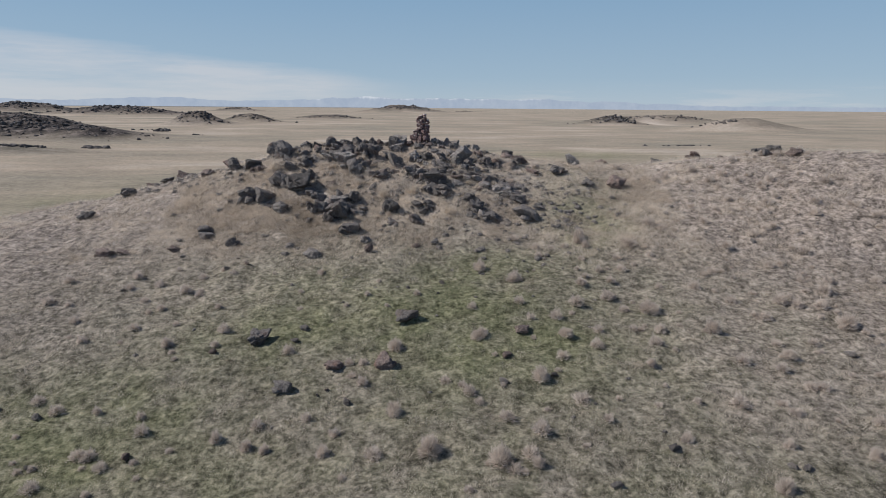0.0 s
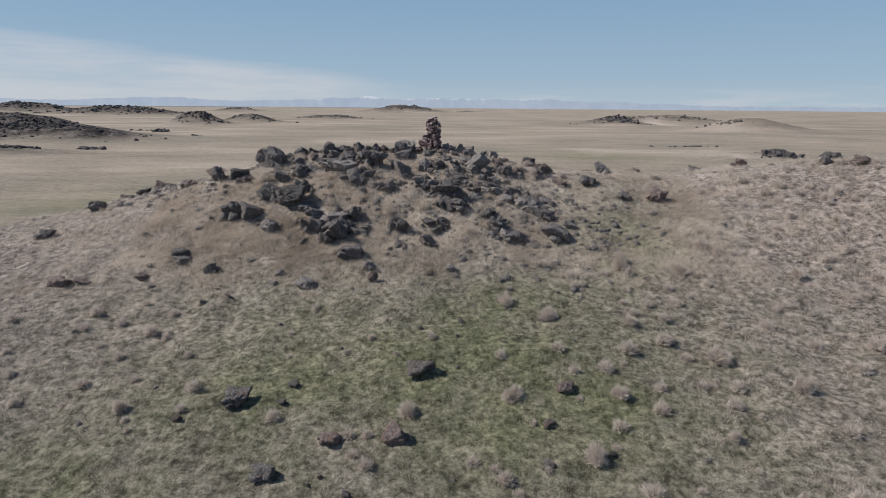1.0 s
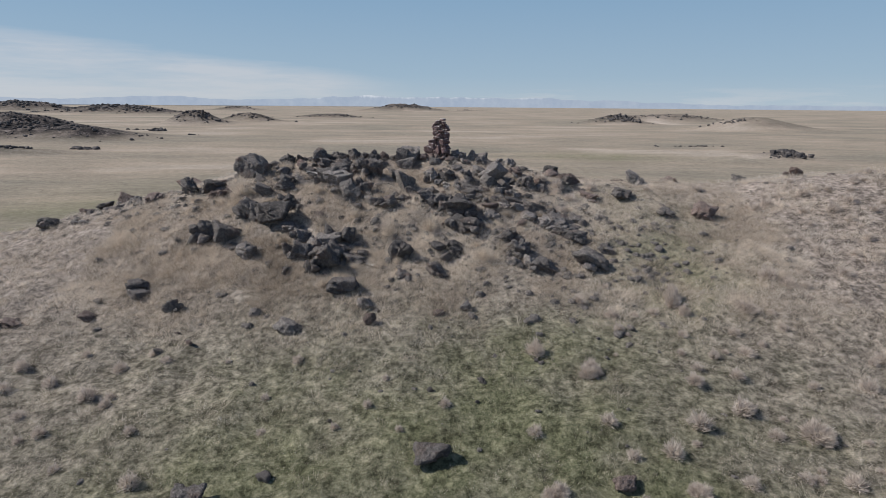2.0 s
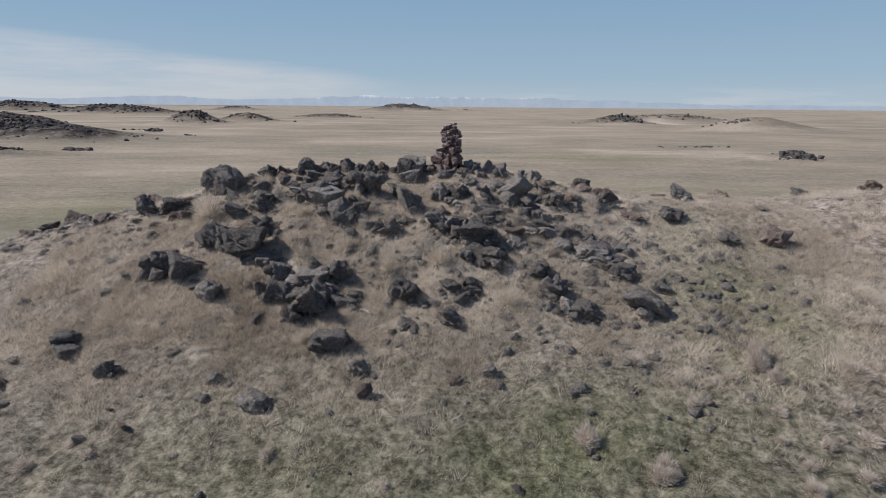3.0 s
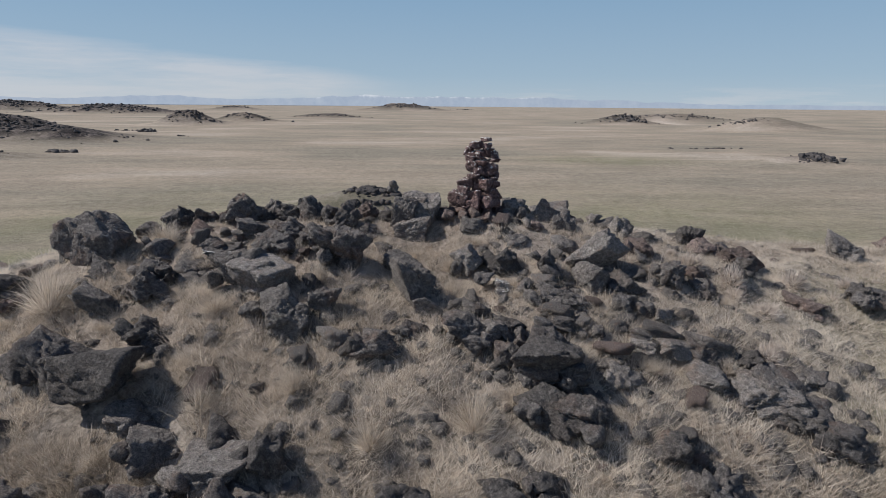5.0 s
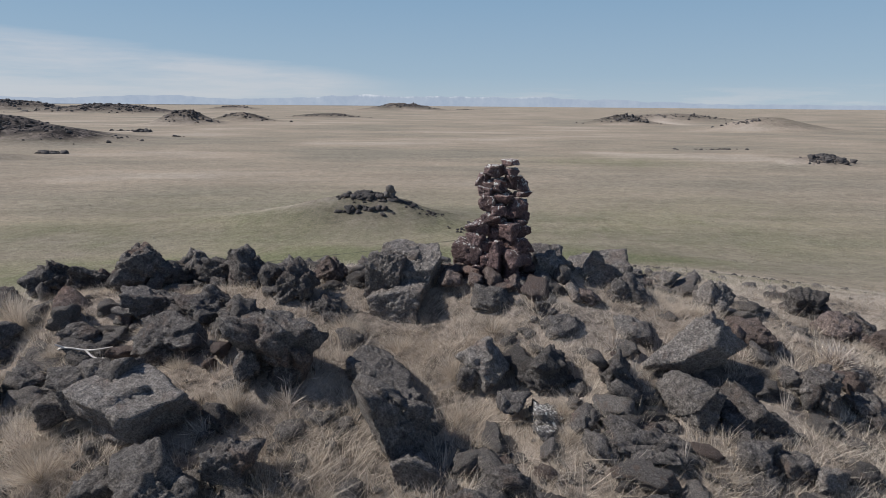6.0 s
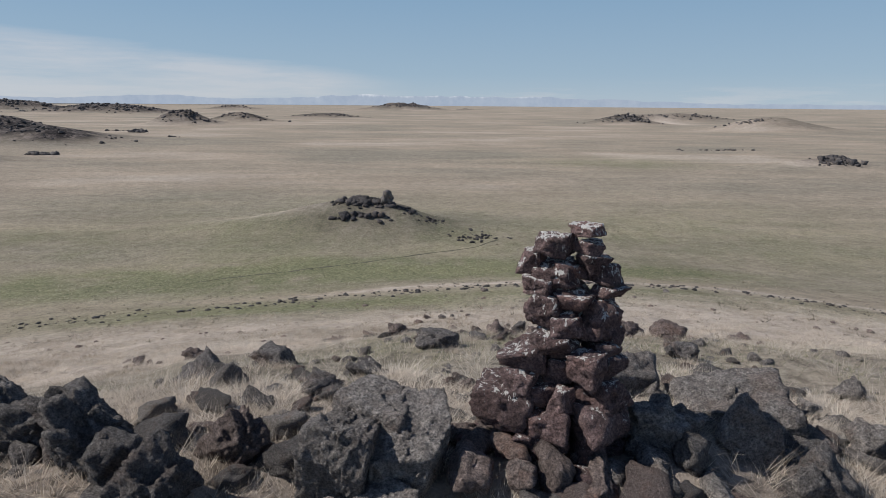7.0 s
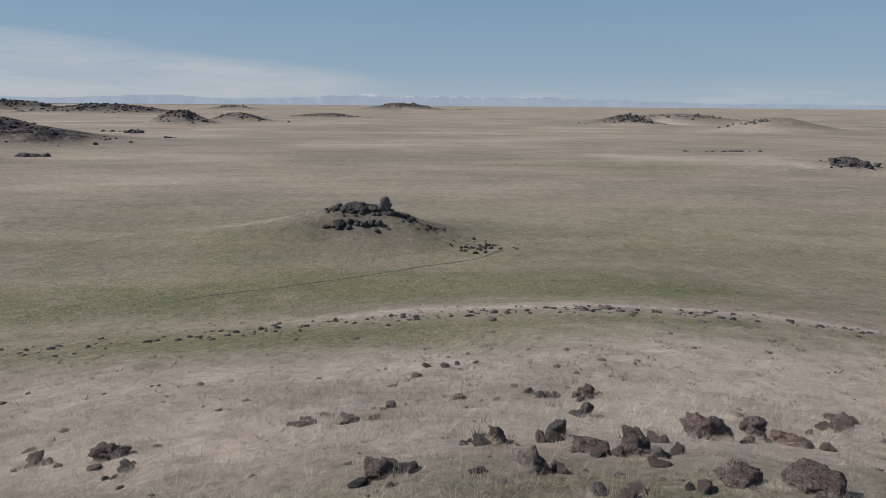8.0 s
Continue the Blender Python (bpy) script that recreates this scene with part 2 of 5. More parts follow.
def blade_material(name, stops, patch, through_light=0.4):
    """Grass stems: each its own shade, in patches."""
    m, t, b = material(name)
    rnd = t.nodes.new("ShaderNodeNewGeometry").outputs["Random Per Island"]
    spots = noise_node(t, 0.55, 4, 0.6, coordinates(t))
    broad = noise_node(t, 0.17, 3, 0.6, coordinates(t))
    spots = maths(t, "ADD", maths(t, "MULTIPLY", spots, 0.95), maths(t, "MULTIPLY", maths(t, "SUBTRACT", broad, 0.47), 1.3))
    shade = maths(t, "ADD", maths(t, "MULTIPLY", rnd, 0.8), maths(t, "MULTIPLY", maths(t, "SUBTRACT", spots, 0.36), 1.1), True)
    colour = mix(t, 1.0, ramp(t, shade, stops), patch, "MULTIPLY")
    t.links.new(colour, b.inputs["Base Color"])
    b.inputs["Roughness"].default_value = 0.8
    b.inputs["Specular IOR Level"].default_value = 0.15
    leaf = t.nodes.new("ShaderNodeBsdfTranslucent")
    t.links.new(colour, leaf.inputs[0])
    blend = t.nodes.new("ShaderNodeMixShader")
    blend.inputs[0].default_value = through_light
    t.links.new(b.outputs[0], blend.inputs[1])
    t.links.new(leaf.outputs[0], blend.inputs[2])
    t.links.new(blend.outputs[0], t.nodes["Material Output"].inputs[0])
    return m


def whitened(m, foot=4.4):
    """Bird-whitened streaks that run down from the upper faces."""
    t, b = m.node_tree, m.node_tree.nodes["Principled BSDF"]
    under = b.inputs["Base Color"].links[0].from_socket
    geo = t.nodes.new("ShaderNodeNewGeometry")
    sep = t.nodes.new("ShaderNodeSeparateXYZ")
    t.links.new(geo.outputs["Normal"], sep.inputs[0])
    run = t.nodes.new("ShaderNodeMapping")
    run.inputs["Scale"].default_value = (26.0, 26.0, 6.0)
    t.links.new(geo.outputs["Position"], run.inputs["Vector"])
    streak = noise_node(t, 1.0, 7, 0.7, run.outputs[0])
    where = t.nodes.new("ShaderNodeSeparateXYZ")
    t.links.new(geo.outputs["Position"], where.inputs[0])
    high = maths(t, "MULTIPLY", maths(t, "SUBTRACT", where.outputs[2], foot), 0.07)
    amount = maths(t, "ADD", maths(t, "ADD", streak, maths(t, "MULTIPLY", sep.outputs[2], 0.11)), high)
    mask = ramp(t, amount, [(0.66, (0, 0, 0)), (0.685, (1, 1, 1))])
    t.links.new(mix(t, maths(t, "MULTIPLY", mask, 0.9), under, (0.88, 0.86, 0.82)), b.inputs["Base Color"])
    return m


EARTH = earth_material()
BASALT = basalt_material("dark_basalt", (0.165, 0.15, 0.142), (0.295, 0.27, 0.252), (0.21, 0.13, 0.092), 0.28)
GREY_BASALT = basalt_material("grey_basalt", (0.26, 0.235, 0.218), (0.425, 0.388, 0.36), (0.24, 0.165, 0.125), 0.4)
RED_BASALT = basalt_material("red_brown_basalt", (0.215, 0.168, 0.15), (0.36, 0.288, 0.26), (0.22, 0.11, 0.07), 0.25)
WHITE_TOPPED = whitened(basalt_material("whitened_basalt", (0.22, 0.205, 0.195), (0.34, 0.315, 0.3), (0.16, 0.1, 0.07), 0.3), 2.7)
# darker copy of the basalt: shade on small stones put into its colour
OUTCROP_STONE = basalt_material("shade_toned_basalt", (0.075, 0.07, 0.07), (0.17, 0.155, 0.148), (0.13, 0.08, 0.055), 0.15)
STRAW = blade_material("straw_grass", [(0.0, (0.22, 0.18, 0.138)), (0.4, (0.575, 0.492, 0.404)), (1.0, (0.825, 0.745, 0.645))], (1, 1, 1))
LEE_STRAW = blade_material("pale_soft_grass", [(0.0, (0.15, 0.13, 0.09)), (0.4, (0.46, 0.395, 0.32)), (1.0, (0.74, 0.66, 0.56))], (1, 1, 1))
GREEN = blade_material("young_green_grass", [(0.0, (0.095, 0.107, 0.05)), (0.5, (0.21, 0.222, 0.118)), (1.0, (0.47, 0.43, 0.3))], (1, 1, 1))
PLAIN_STRAW = blade_material("sun_dulled_grass", [(0.0, (0.2, 0.165, 0.12)), (0.5, (0.36, 0.3, 0.225)), (1.0, (0.5, 0.43, 0.335))], (1, 1, 1))
# dead grass; on the near slope its dark also stands for shaded gaps
DARK_TUFT = blade_material("dead_grass_and_gap_shade", [(0.0, (0.05, 0.045, 0.035)), (0.5, (0.11, 0.1, 0.075)), (1.0, (0.22, 0.2, 0.15))], (1, 1, 1), 0.1)
TWIG = blade_material("dry_twigs", [(0.0, (0.38, 0.325, 0.28)), (0.5, (0.62, 0.54, 0.47)), (1.0, (0.78, 0.7, 0.62))], (1, 1, 1), 0.35)


# ---- mesh helpers ----
def mesh_from(name, verts, faces, mat):
    """A mesh from arrays: verts (n, 3), faces (m, 3 or 4)."""
    me = bpy.data.meshes.new(name)
    verts, faces = np.asarray(verts, np.float32), np.asarray(faces, np.int32)
    k = faces.shape[1]
    me.vertices.add(len(verts))
    me.vertices.foreach_set("co", verts.ravel())
    me.loops.add(faces.size)
    me.loops.foreach_set("vertex_index", faces.ravel())
    me.polygons.add(len(faces))
    me.polygons.foreach_set("loop_start", np.arange(0, faces.size, k, dtype=np.int32))
    me.update(calc_edges=True)
    me.validate()
    me.materials.append(mat)
    return me


def smooth_shade(me):
    me.polygons.foreach_set("use_smooth", np.ones(len(me.polygons), bool))
    return me


ICO = {}


def ico(level):
    if level not in ICO:
        bm = bmesh.new()
        bmesh.ops.create_icosphere(bm, subdivisions=level, radius=1)
        ICO[level] = (np.array([v.co[:] for v in bm.verts]), np.array([[v.index for v in f.verts] for f in bm.faces]))
        bm.free()
    return ICO[level]


def noise3(p, seed):
    """Smooth noise on points in space, about -0.5 to 0.5."""
    f = np.floor(p)
    i = f.astype(np.int64)
    u = p - f
    u = u * u * (3 - 2 * u)
    total = 0.0
    for corner in range(8):
        o = np.array([corner & 1, corner >> 1 & 1, corner >> 2])
        c = i + o
        weight = np.prod(np.where(o, u, 1 - u), axis=1)
        total = total + weight * lattice(c[:, 0] + 57 * c[:, 2], c[:, 1] - 131 * c[:, 2], seed)
    return total - 0.5


def block_shape(seed, level, size=(1, 1, 1), planes=8, rough=0.5, tilt=0.28, cracks=2):
    """An angular lava stone: flat broken faces, chipped facets that step at their edges, straight cracks, a gritty skin."""
    rng = np.random.default_rng(seed)
    way, f = ico(level)
    normals = np.concatenate([np.eye(3), -np.eye(3)]) + rng.normal(0, tilt, (6, 3))
    normals = np.concatenate([normals, rng.normal(size=(planes, 3))])
    normals /= np.linalg.norm(normals, axis=1)[:, None]
    off = np.concatenate([rng.uniform(0.7, 1.0, 6), rng.uniform(0.8, 1.1, planes)])
    q = way + 0.05 * np.stack([noise3(way * 2.2 + 5 * k, seed + 60 + k) for k in range(3)], 1)
    r = (off[:, None] / np.maximum(normals @ q.T, 1e-3)).min(axis=0)
    for k in range(cracks):
        n = rng.normal(size=3)
        n /= np.linalg.norm(n)
        away = q @ n - rng.uniform(-0.45, 0.45) + 0.06 * noise3(way * 3 + 9 * k, seed + 80 + k)
        r = r * (1 + 0.06 * np.sign(away) * rng.choice([-1, 1]) - 0.1 * np.exp(-(away / 0.035) ** 2))
    # chipped facets, each a little plane of its own
    for count, depth in ((14, 0.2), (60, 0.24))[:1 if level < 4 else 2]:
        core = rng.normal(size=(count, 3))
        core /= np.linalg.norm(core, axis=1)[:, None]
        bent = way + 0.11 * np.stack([noise3(way * 4.1 + 11 * k, seed + 90 + k) for k in range(3)], 1)
        pick = np.argmax(bent @ core.T, axis=1)
        slope = rng.normal(0, depth, (count, 3))
        r = r * (1 + rough * (((bent - core[pick]) * slope[pick]).sum(1) + rng.normal(0, 0.035, count)[pick]))
    p = way * r[:, None]
    p /= np.abs(p).max(axis=0)
    p = p * np.array(size)
    mean = float(np.mean(size))
    for octave, (scale, amount) in enumerate(((2.1, 0.12), (5.2, 0.12), (12.0, 0.085), (27.0, 0.06), (60.0, 0.04))):
        if level >= 4 + (octave > 3) or octave < 2:
            n = noise3(p / mean * scale + 3.1 * octave + seed % 89, seed + 5 + octave)
            p = p + way * ((rough if octave < 2 else max(rough, 0.7)) * amount * mean * np.where(n > 0, 0.6, 1.5) * n)[:, None]
    return p, f


def block_mesh(name, seed, level, size, mat, planes=8, rough=0.5, tilt=0.28, cracks=2):
    v, f = block_shape(seed, level, size, planes, rough, tilt, cracks)
    me = mesh_from(name, v, f, mat)
    return smooth_shade(me) if level == 4 else me


# ---- ground ----
def steps(lo, hi, fine, grow_lo, grow_hi, end):
    mid = list(np.arange(lo, hi, fine))
    up, s = [], fine
    while (up[-1] if up else hi) < end:
        up.append((up[-1] if up else hi) + s)
        s *= grow_hi
    down, s = [], fine
    while (down[-1] if down else lo) > -end:
        down.append((down[-1] if down else lo) - s)
        s *= grow_lo
    return np.array(down[::-1] + mid + up)


SHEET = []


def sheet_z(x, y):
    """Height of the ground's mesh itself, which is coarse far off."""
    gx, gy, z = SHEET
    i, j = np.clip(np.searchsorted(gx, x) - 1, 0, len(gx) - 2), np.clip(np.searchsorted(gy, y) - 1, 0, len(gy) - 2)
    u, v = (x - gx[i]) / (gx[i + 1] - gx[i]), (y - gy[j]) / (gy[j + 1] - gy[j])
    return (z[j, i] * (1 - u) + z[j, i + 1] * u) * (1 - v) + (z[j + 1, i] * (1 - u) + z[j + 1, i + 1] * u) * v


def build_ground():
    gx = steps(-20, 21, 0.28, 1.08, 1.08, 4950)
    gy = steps(9.0, 46, 0.28, 1.14, 1.032, 4950)
    x, y = (a.ravel() for a in np.meshgrid(gx, gy))
    z = land(x, y)
    nx, ny = len(gx), len(gy)
    i = (np.arange(ny - 1)[:, None] * nx + np.arange(nx - 1)[None]).ravel()
    me = mesh_from("ground", np.stack([x, y, z], 1), np.stack([i, i + 1, i + nx + 1, i + nx], 1), EARTH)
    smooth_shade(me)
    SHEET.extend([gx, gy, z.reshape(ny, nx)])
    for name, values in (("green", greenness(x, y)), ("stone", stoniness(x, y)), ("blond", paleness(x, y)), ("near", smooth(43, 33, y)), ("tufted", smooth(42, 35, y) * smooth(-36, -22, -np.abs(x)))):
        me.attributes.new(name, "FLOAT", "POINT").data.foreach_set("value", values.astype(np.float32))
    return tagged(new("ground", me), "dry grassy steppe with a stony knoll and a wide plain", "ground", kind="structure")


build_ground()

# ---- rocks of the mound ----
# x, y, half width, half depth, height above the ground, kind of stone
SPLIT = (-2.42, 34.00, 0.44, 0.46, 0.60, 1)
CREST = [
    (-7.47, 34.63, 0.37, 0.30, 0.65, 0), (-6.60, 34.75, 0.26, 0.22, 0.28, 2), (-6.11, 34.45, 0.29, 0.23, 0.63, 0),
    (-5.61, 34.95, 0.37, 0.29, 0.52, 0), (-4.61, 34.46, 0.40, 0.32, 0.53, 0), (-3.80, 33.74, 0.23, 0.19, 0.45, 0),
    (-3.48, 34.38, 0.19, 0.15, 0.41, 2), (-0.38, 34.39, 0.25, 0.20, 0.34, 1), (0.24, 34.46, 0.31, 0.25, 0.46, 1),
    (0.65, 34.06, 0.26, 0.21, 0.33, 0), (-1.83, 34.36, 0.14, 0.11, 0.20, 2), (3.87, 35.25, 0.23, 0.18, 0.32, 0),
    (4.27, 34.71, 0.36, 0.29, 0.31, 0), (2.64, 36.57, 0.20, 0.16, 0.32, 1),
]
BROW = [
    (-6.97, 32.21, 0.31, 0.25, 0.41, 0), (-6.55, 32.84, 0.43, 0.35, 0.17, 0), (-5.42, 31.67, 0.36, 0.28, 0.67, 1),
    (-4.92, 31.68, 0.49, 0.39, 0.57, 1), (-4.89, 30.83, 0.20, 0.16, 0.27, 1), (-4.36, 30.64, 0.24, 0.19, 0.74, 1),
    (-5.03, 32.78, 0.40, 0.32, 0.45, 0), (-3.78, 32.36, 0.43, 0.34, 0.69, 0), (-2.57, 32.43, 0.44, 0.35, 0.37, 1),
    (-2.34, 31.60, 0.50, 0.40, 0.78, 1), (-2.11, 31.22, 0.36, 0.29, 0.31, 1), (-1.43, 32.55, 0.29, 0.23, 0.53, 1),
    (1.08, 32.71, 0.44, 0.35, 0.78, 1), (0.78, 31.99, 0.38, 0.31, 0.49, 1), (-0.76, 31.88, 0.27, 0.22, 0.21, 3),
    (2.34, 32.33, 0.23, 0.19, 0.42, 0), (2.11, 32.52, 0.15, 0.12, 0.23, 0), (1.82, 31.24, 0.20, 0.16, 0.25, 1),
    (2.35, 30.79, 0.34, 0.27, 0.21, 1), (-1.05, 30.49, 0.22, 0.18, 0.35, 1), (-0.18, 30.78, 0.31, 0.24, 0.19, 0),
    (-2.96, 30.45, 0.21, 0.17, 0.15, 0), (-0.33, 31.41, 0.20, 0.16, 0.22, 0), (1.52, 31.37, 0.19, 0.16, 0.21, 0),
]
MID = [
    (-6.92, 34.55, 0.28, 0.25, 0.42, 0), (-5.86, 34.60, 0.30, 0.26, 0.40, 0), (-5.08, 34.70, 0.30, 0.28, 0.46, 0),
    (-4.20, 34.10, 0.26, 0.24, 0.36, 0), (-6.62, 33.70, 0.34, 0.28, 0.26, 2), (-5.62, 33.62, 0.36, 0.30, 0.30, 0),
    (-4.95, 33.42, 0.34, 0.28, 0.32, 0), (-4.32, 33.20, 0.30, 0.26, 0.34, 0), (-7.90, 34.10, 0.34, 0.30, 0.40, 0),
    (-3.35, 33.55, 0.22, 0.20, 0.24, 0), (-6.05, 32.95, 0.30, 0.26, 0.24, 0), (-7.35, 33.10, 0.34, 0.28, 0.32, 0),
    (-0.72, 32.46, 0.33, 0.27, 0.45, 0), (0.02, 32.24, 0.34, 0.27, 0.41, 0), (-1.22, 32.03, 0.19, 0.15, 0.35, 0),
    (-0.46, 31.74, 0.18, 0.15, 0.23, 0), (-1.32, 30.97, 0.21, 0.17, 0.28, 0), (0.02, 30.80, 0.21, 0.17, 0.22, 0),
    (-4.10, 31.61, 0.18, 0.14, 0.28, 0), (-6.63, 32.54, 0.24, 0.19, 0.28, 0),
    (-6.30, 33.07, 0.22, 0.18, 0.27, 0), (-3.80, 30.96, 0.24, 0.19, 0.44, 0), (-2.98, 33.01, 0.22, 0.17, 0.16, 0),
    (1.14, 31.40, 0.23, 0.18, 0.29, 0), (2.92, 32.34, 0.26, 0.21, 0.28, 0), (4.01, 33.14, 0.26, 0.21, 0.38, 0),
    (3.59, 33.96, 0.28, 0.23, 0.32, 2), (1.99, 32.93, 0.22, 0.17, 0.22, 0), (-2.37, 30.67, 0.30, 0.24, 0.17, 0),
    (0.59, 30.75, 0.18, 0.14, 0.20, 0), (1.30, 30.75, 0.20, 0.16, 0.18, 0),
    (-5.97, 34.02, 0.21, 0.16, 0.12, 2), (-4.85, 33.69, 0.20, 0.16, 0.24, 0), (-1.62, 32.49, 0.16, 0.13, 0.28, 0),
    (0.23, 31.48, 0.17, 0.14, 0.18, 0),
]
FOOT = [
    (-1.77, 33.90, 0.13, 0.22, 0.23, 2), (-1.77, 34.15, 0.10, 0.20, 0.19, 2), (-1.47, 34.10, 0.13, 0.25, 0.15, 2),
    (-1.46, 33.85, 0.07, 0.15, 0.16, 2), (-1.28, 33.50, 0.25, 0.24, 0.30, 1), (-1.20, 33.90, 0.08, 0.18, 0.20, 2),
    (-0.94, 33.90, 0.20, 0.30, 0.15, 2), (-0.54, 34.05, 0.13, 0.25, 0.15, 1), (-0.15, 33.85, 0.14, 0.25, 0.15, 1),
    (-0.48, 34.60, 0.13, 0.25, 0.15, 0), (0.52, 35.25, 0.37, 0.50, 0.23, 1), (-1.50, 34.55, 0.26, 0.35, 0.39, 2),
    (-0.97, 34.20, 0.10, 0.15, 0.20, 2),
]
RIGHT = [
    (0.48, 35.10, 0.45, 0.40, 0.40, 1), (0.87, 34.70, 0.29, 0.30, 0.19, 0), (3.63, 34.87, 0.31, 0.25, 0.45, 0),
    (2.59, 32.68, 0.25, 0.21, 0.18, 1), (0.50, 33.21, 0.27, 0.22, 0.22, 1), (1.81, 34.10, 0.20, 0.16, 0.47, 1),
    (-0.26, 35.58, 0.33, 0.27, 0.38, 1), (-0.45, 33.14, 0.25, 0.21, 0.15, 0), (1.39, 34.71, 0.18, 0.15, 0.27, 1),
    (0.02, 33.75, 0.18, 0.14, 0.17, 2), (-0.25, 34.05, 0.11, 0.09, 0.22, 0),
]
WEST = [
    (-7.90, 30.44, 0.67, 0.53, 0.53, 0), (-7.00, 29.79, 0.61, 0.49, 0.94, 0), (-6.55, 30.66, 0.38, 0.30, 0.42, 0),
    (-9.22, 29.33, 0.46, 0.37, 0.69, 0), (-8.53, 29.28, 0.53, 0.42, 0.53, 0), (-7.52, 28.31, 0.31, 0.25, 0.57, 1),
    (-7.03, 31.68, 0.39, 0.31, 0.58, 0), (-11.15, 33.80, 0.62, 0.47, 0.46, 2), (-12.35, 32.50, 0.34, 0.30, 0.36, 2),
    (-8.57, 33.15, 0.62, 0.50, 0.84, 0), (-8.00, 32.29, 0.37, 0.30, 0.33, 0), (-9.75, 32.06, 0.45, 0.36, 0.53, 0),
    (-10.84, 32.24, 0.46, 0.37, 0.65, 0), (-7.72, 31.52, 0.36, 0.29, 0.44, 1), (-9.49, 31.78, 0.43, 0.34, 0.25, 2),
]
PILE = [
    (-6.29, 29.40, 0.34, 0.27, 0.29, 1), (-5.70, 29.01, 0.49, 0.40, 0.28, 0), (-4.90, 28.68, 0.56, 0.45, 0.32, 1),
    (-4.79, 29.00, 0.31, 0.25, 0.30, 0), (-4.19, 28.62, 0.32, 0.26, 0.51, 0), (-5.52, 28.10, 0.37, 0.30, 0.56, 0),
    (-4.74, 27.53, 0.40, 0.32, 0.90, 0), (-5.13, 27.34, 0.15, 0.12, 0.51, 0), (-3.93, 27.90, 0.37, 0.30, 0.21, 0),
    (-3.65, 28.06, 0.21, 0.17, 0.16, 0), (-2.42, 28.13, 0.39, 0.32, 0.47, 0), (-6.11, 28.32, 0.22, 0.18, 0.40, 0),
    (-5.91, 28.01, 0.20, 0.16, 0.29, 0), (-4.58, 27.96, 0.29, 0.24, 0.62, 0), (-2.21, 27.01, 0.35, 0.29, 0.20, 0),
]
SPUR = [
    (-0.43, 29.87, 0.39, 0.31, 0.29, 0), (-0.62, 30.56, 0.36, 0.29, 0.29, 0), (-0.11, 29.80, 0.32, 0.26, 0.31, 0),
    (-0.26, 29.38, 0.54, 0.44, 0.31, 0), (0.09, 29.31, 0.28, 0.23, 0.21, 0), (-0.82, 30.74, 0.25, 0.20, 0.24, 0),
    (1.17, 29.03, 0.22, 0.18, 0.27, 0), (-0.55, 28.43, 0.31, 0.25, 0.23, 0), (-1.14, 28.29, 0.26, 0.21, 0.25, 0),
    (1.79, 30.56, 0.30, 0.24, 0.26, 1), (2.11, 30.12, 0.31, 0.25, 0.23, 1), (1.32, 30.51, 0.23, 0.19, 0.23, 1),
    (0.30, 29.54, 0.22, 0.18, 0.21, 0), (-0.95, 30.13, 0.25, 0.20, 0.28, 0),
]
RUGGED = [
    (-0.39, 29.98, 0.51, 0.41, 0.64, 0), (0.13, 29.30, 0.51, 0.41, 0.32, 0), (-0.67, 29.28, 0.28, 0.22, 0.28, 0),
    (-1.15, 27.26, 0.42, 0.33, 0.32, 0), (1.66, 28.39, 0.45, 0.36, 0.44, 0), (2.14, 27.70, 0.41, 0.33, 0.26, 0),
    (1.23, 28.92, 0.30, 0.24, 0.36, 0), (3.25, 29.91, 0.63, 0.51, 0.42, 0), (-0.54, 28.20, 0.31, 0.25, 0.23, 0),
    (2.30, 30.67, 0.50, 0.40, 0.26, 0), (0.76, 29.98, 0.33, 0.27, 0.22, 1), (3.66, 29.22, 0.33, 0.26, 0.38, 0),
    (-1.47, 30.48, 0.41, 0.33, 0.42, 0), (1.51, 32.08, 0.52, 0.41, 0.33, 0), (0.20, 31.56, 0.47, 0.38, 0.30, 0),
    (-2.34, 27.96, 0.32, 0.25, 0.45, 0), (-3.81, 27.80, 0.31, 0.25, 0.12, 0), (-2.85, 30.13, 0.36, 0.29, 0.48, 0),
]
EAST = [
    (2.95, 29.94, 0.53, 0.43, 0.32, 1), (3.37, 29.63, 0.45, 0.37, 0.31, 1), (1.63, 28.40, 0.33, 0.27, 0.34, 1),
    (1.92, 27.85, 0.24, 0.19, 0.31, 1), (2.46, 27.78, 0.45, 0.36, 0.26, 0), (1.41, 27.89, 0.37, 0.30, 0.21, 1),
    (3.93, 28.04, 0.59, 0.48, 0.55, 1), (6.00, 32.53, 0.43, 0.35, 0.40, 0), (7.57, 35.53, 0.53, 0.43, 0.65, 1),
    (4.75, 32.26, 0.36, 0.29, 0.34, 2), (4.21, 33.68, 0.38, 0.31, 0.41, 2), (4.67, 28.91, 0.36, 0.29, 0.21, 1),
    (2.96, 30.58, 0.37, 0.30, 0.21, 0), (3.75, 30.31, 0.25, 0.20, 0.25, 1), (2.03, 33.18, 0.35, 0.28, 0.37, 2),
]
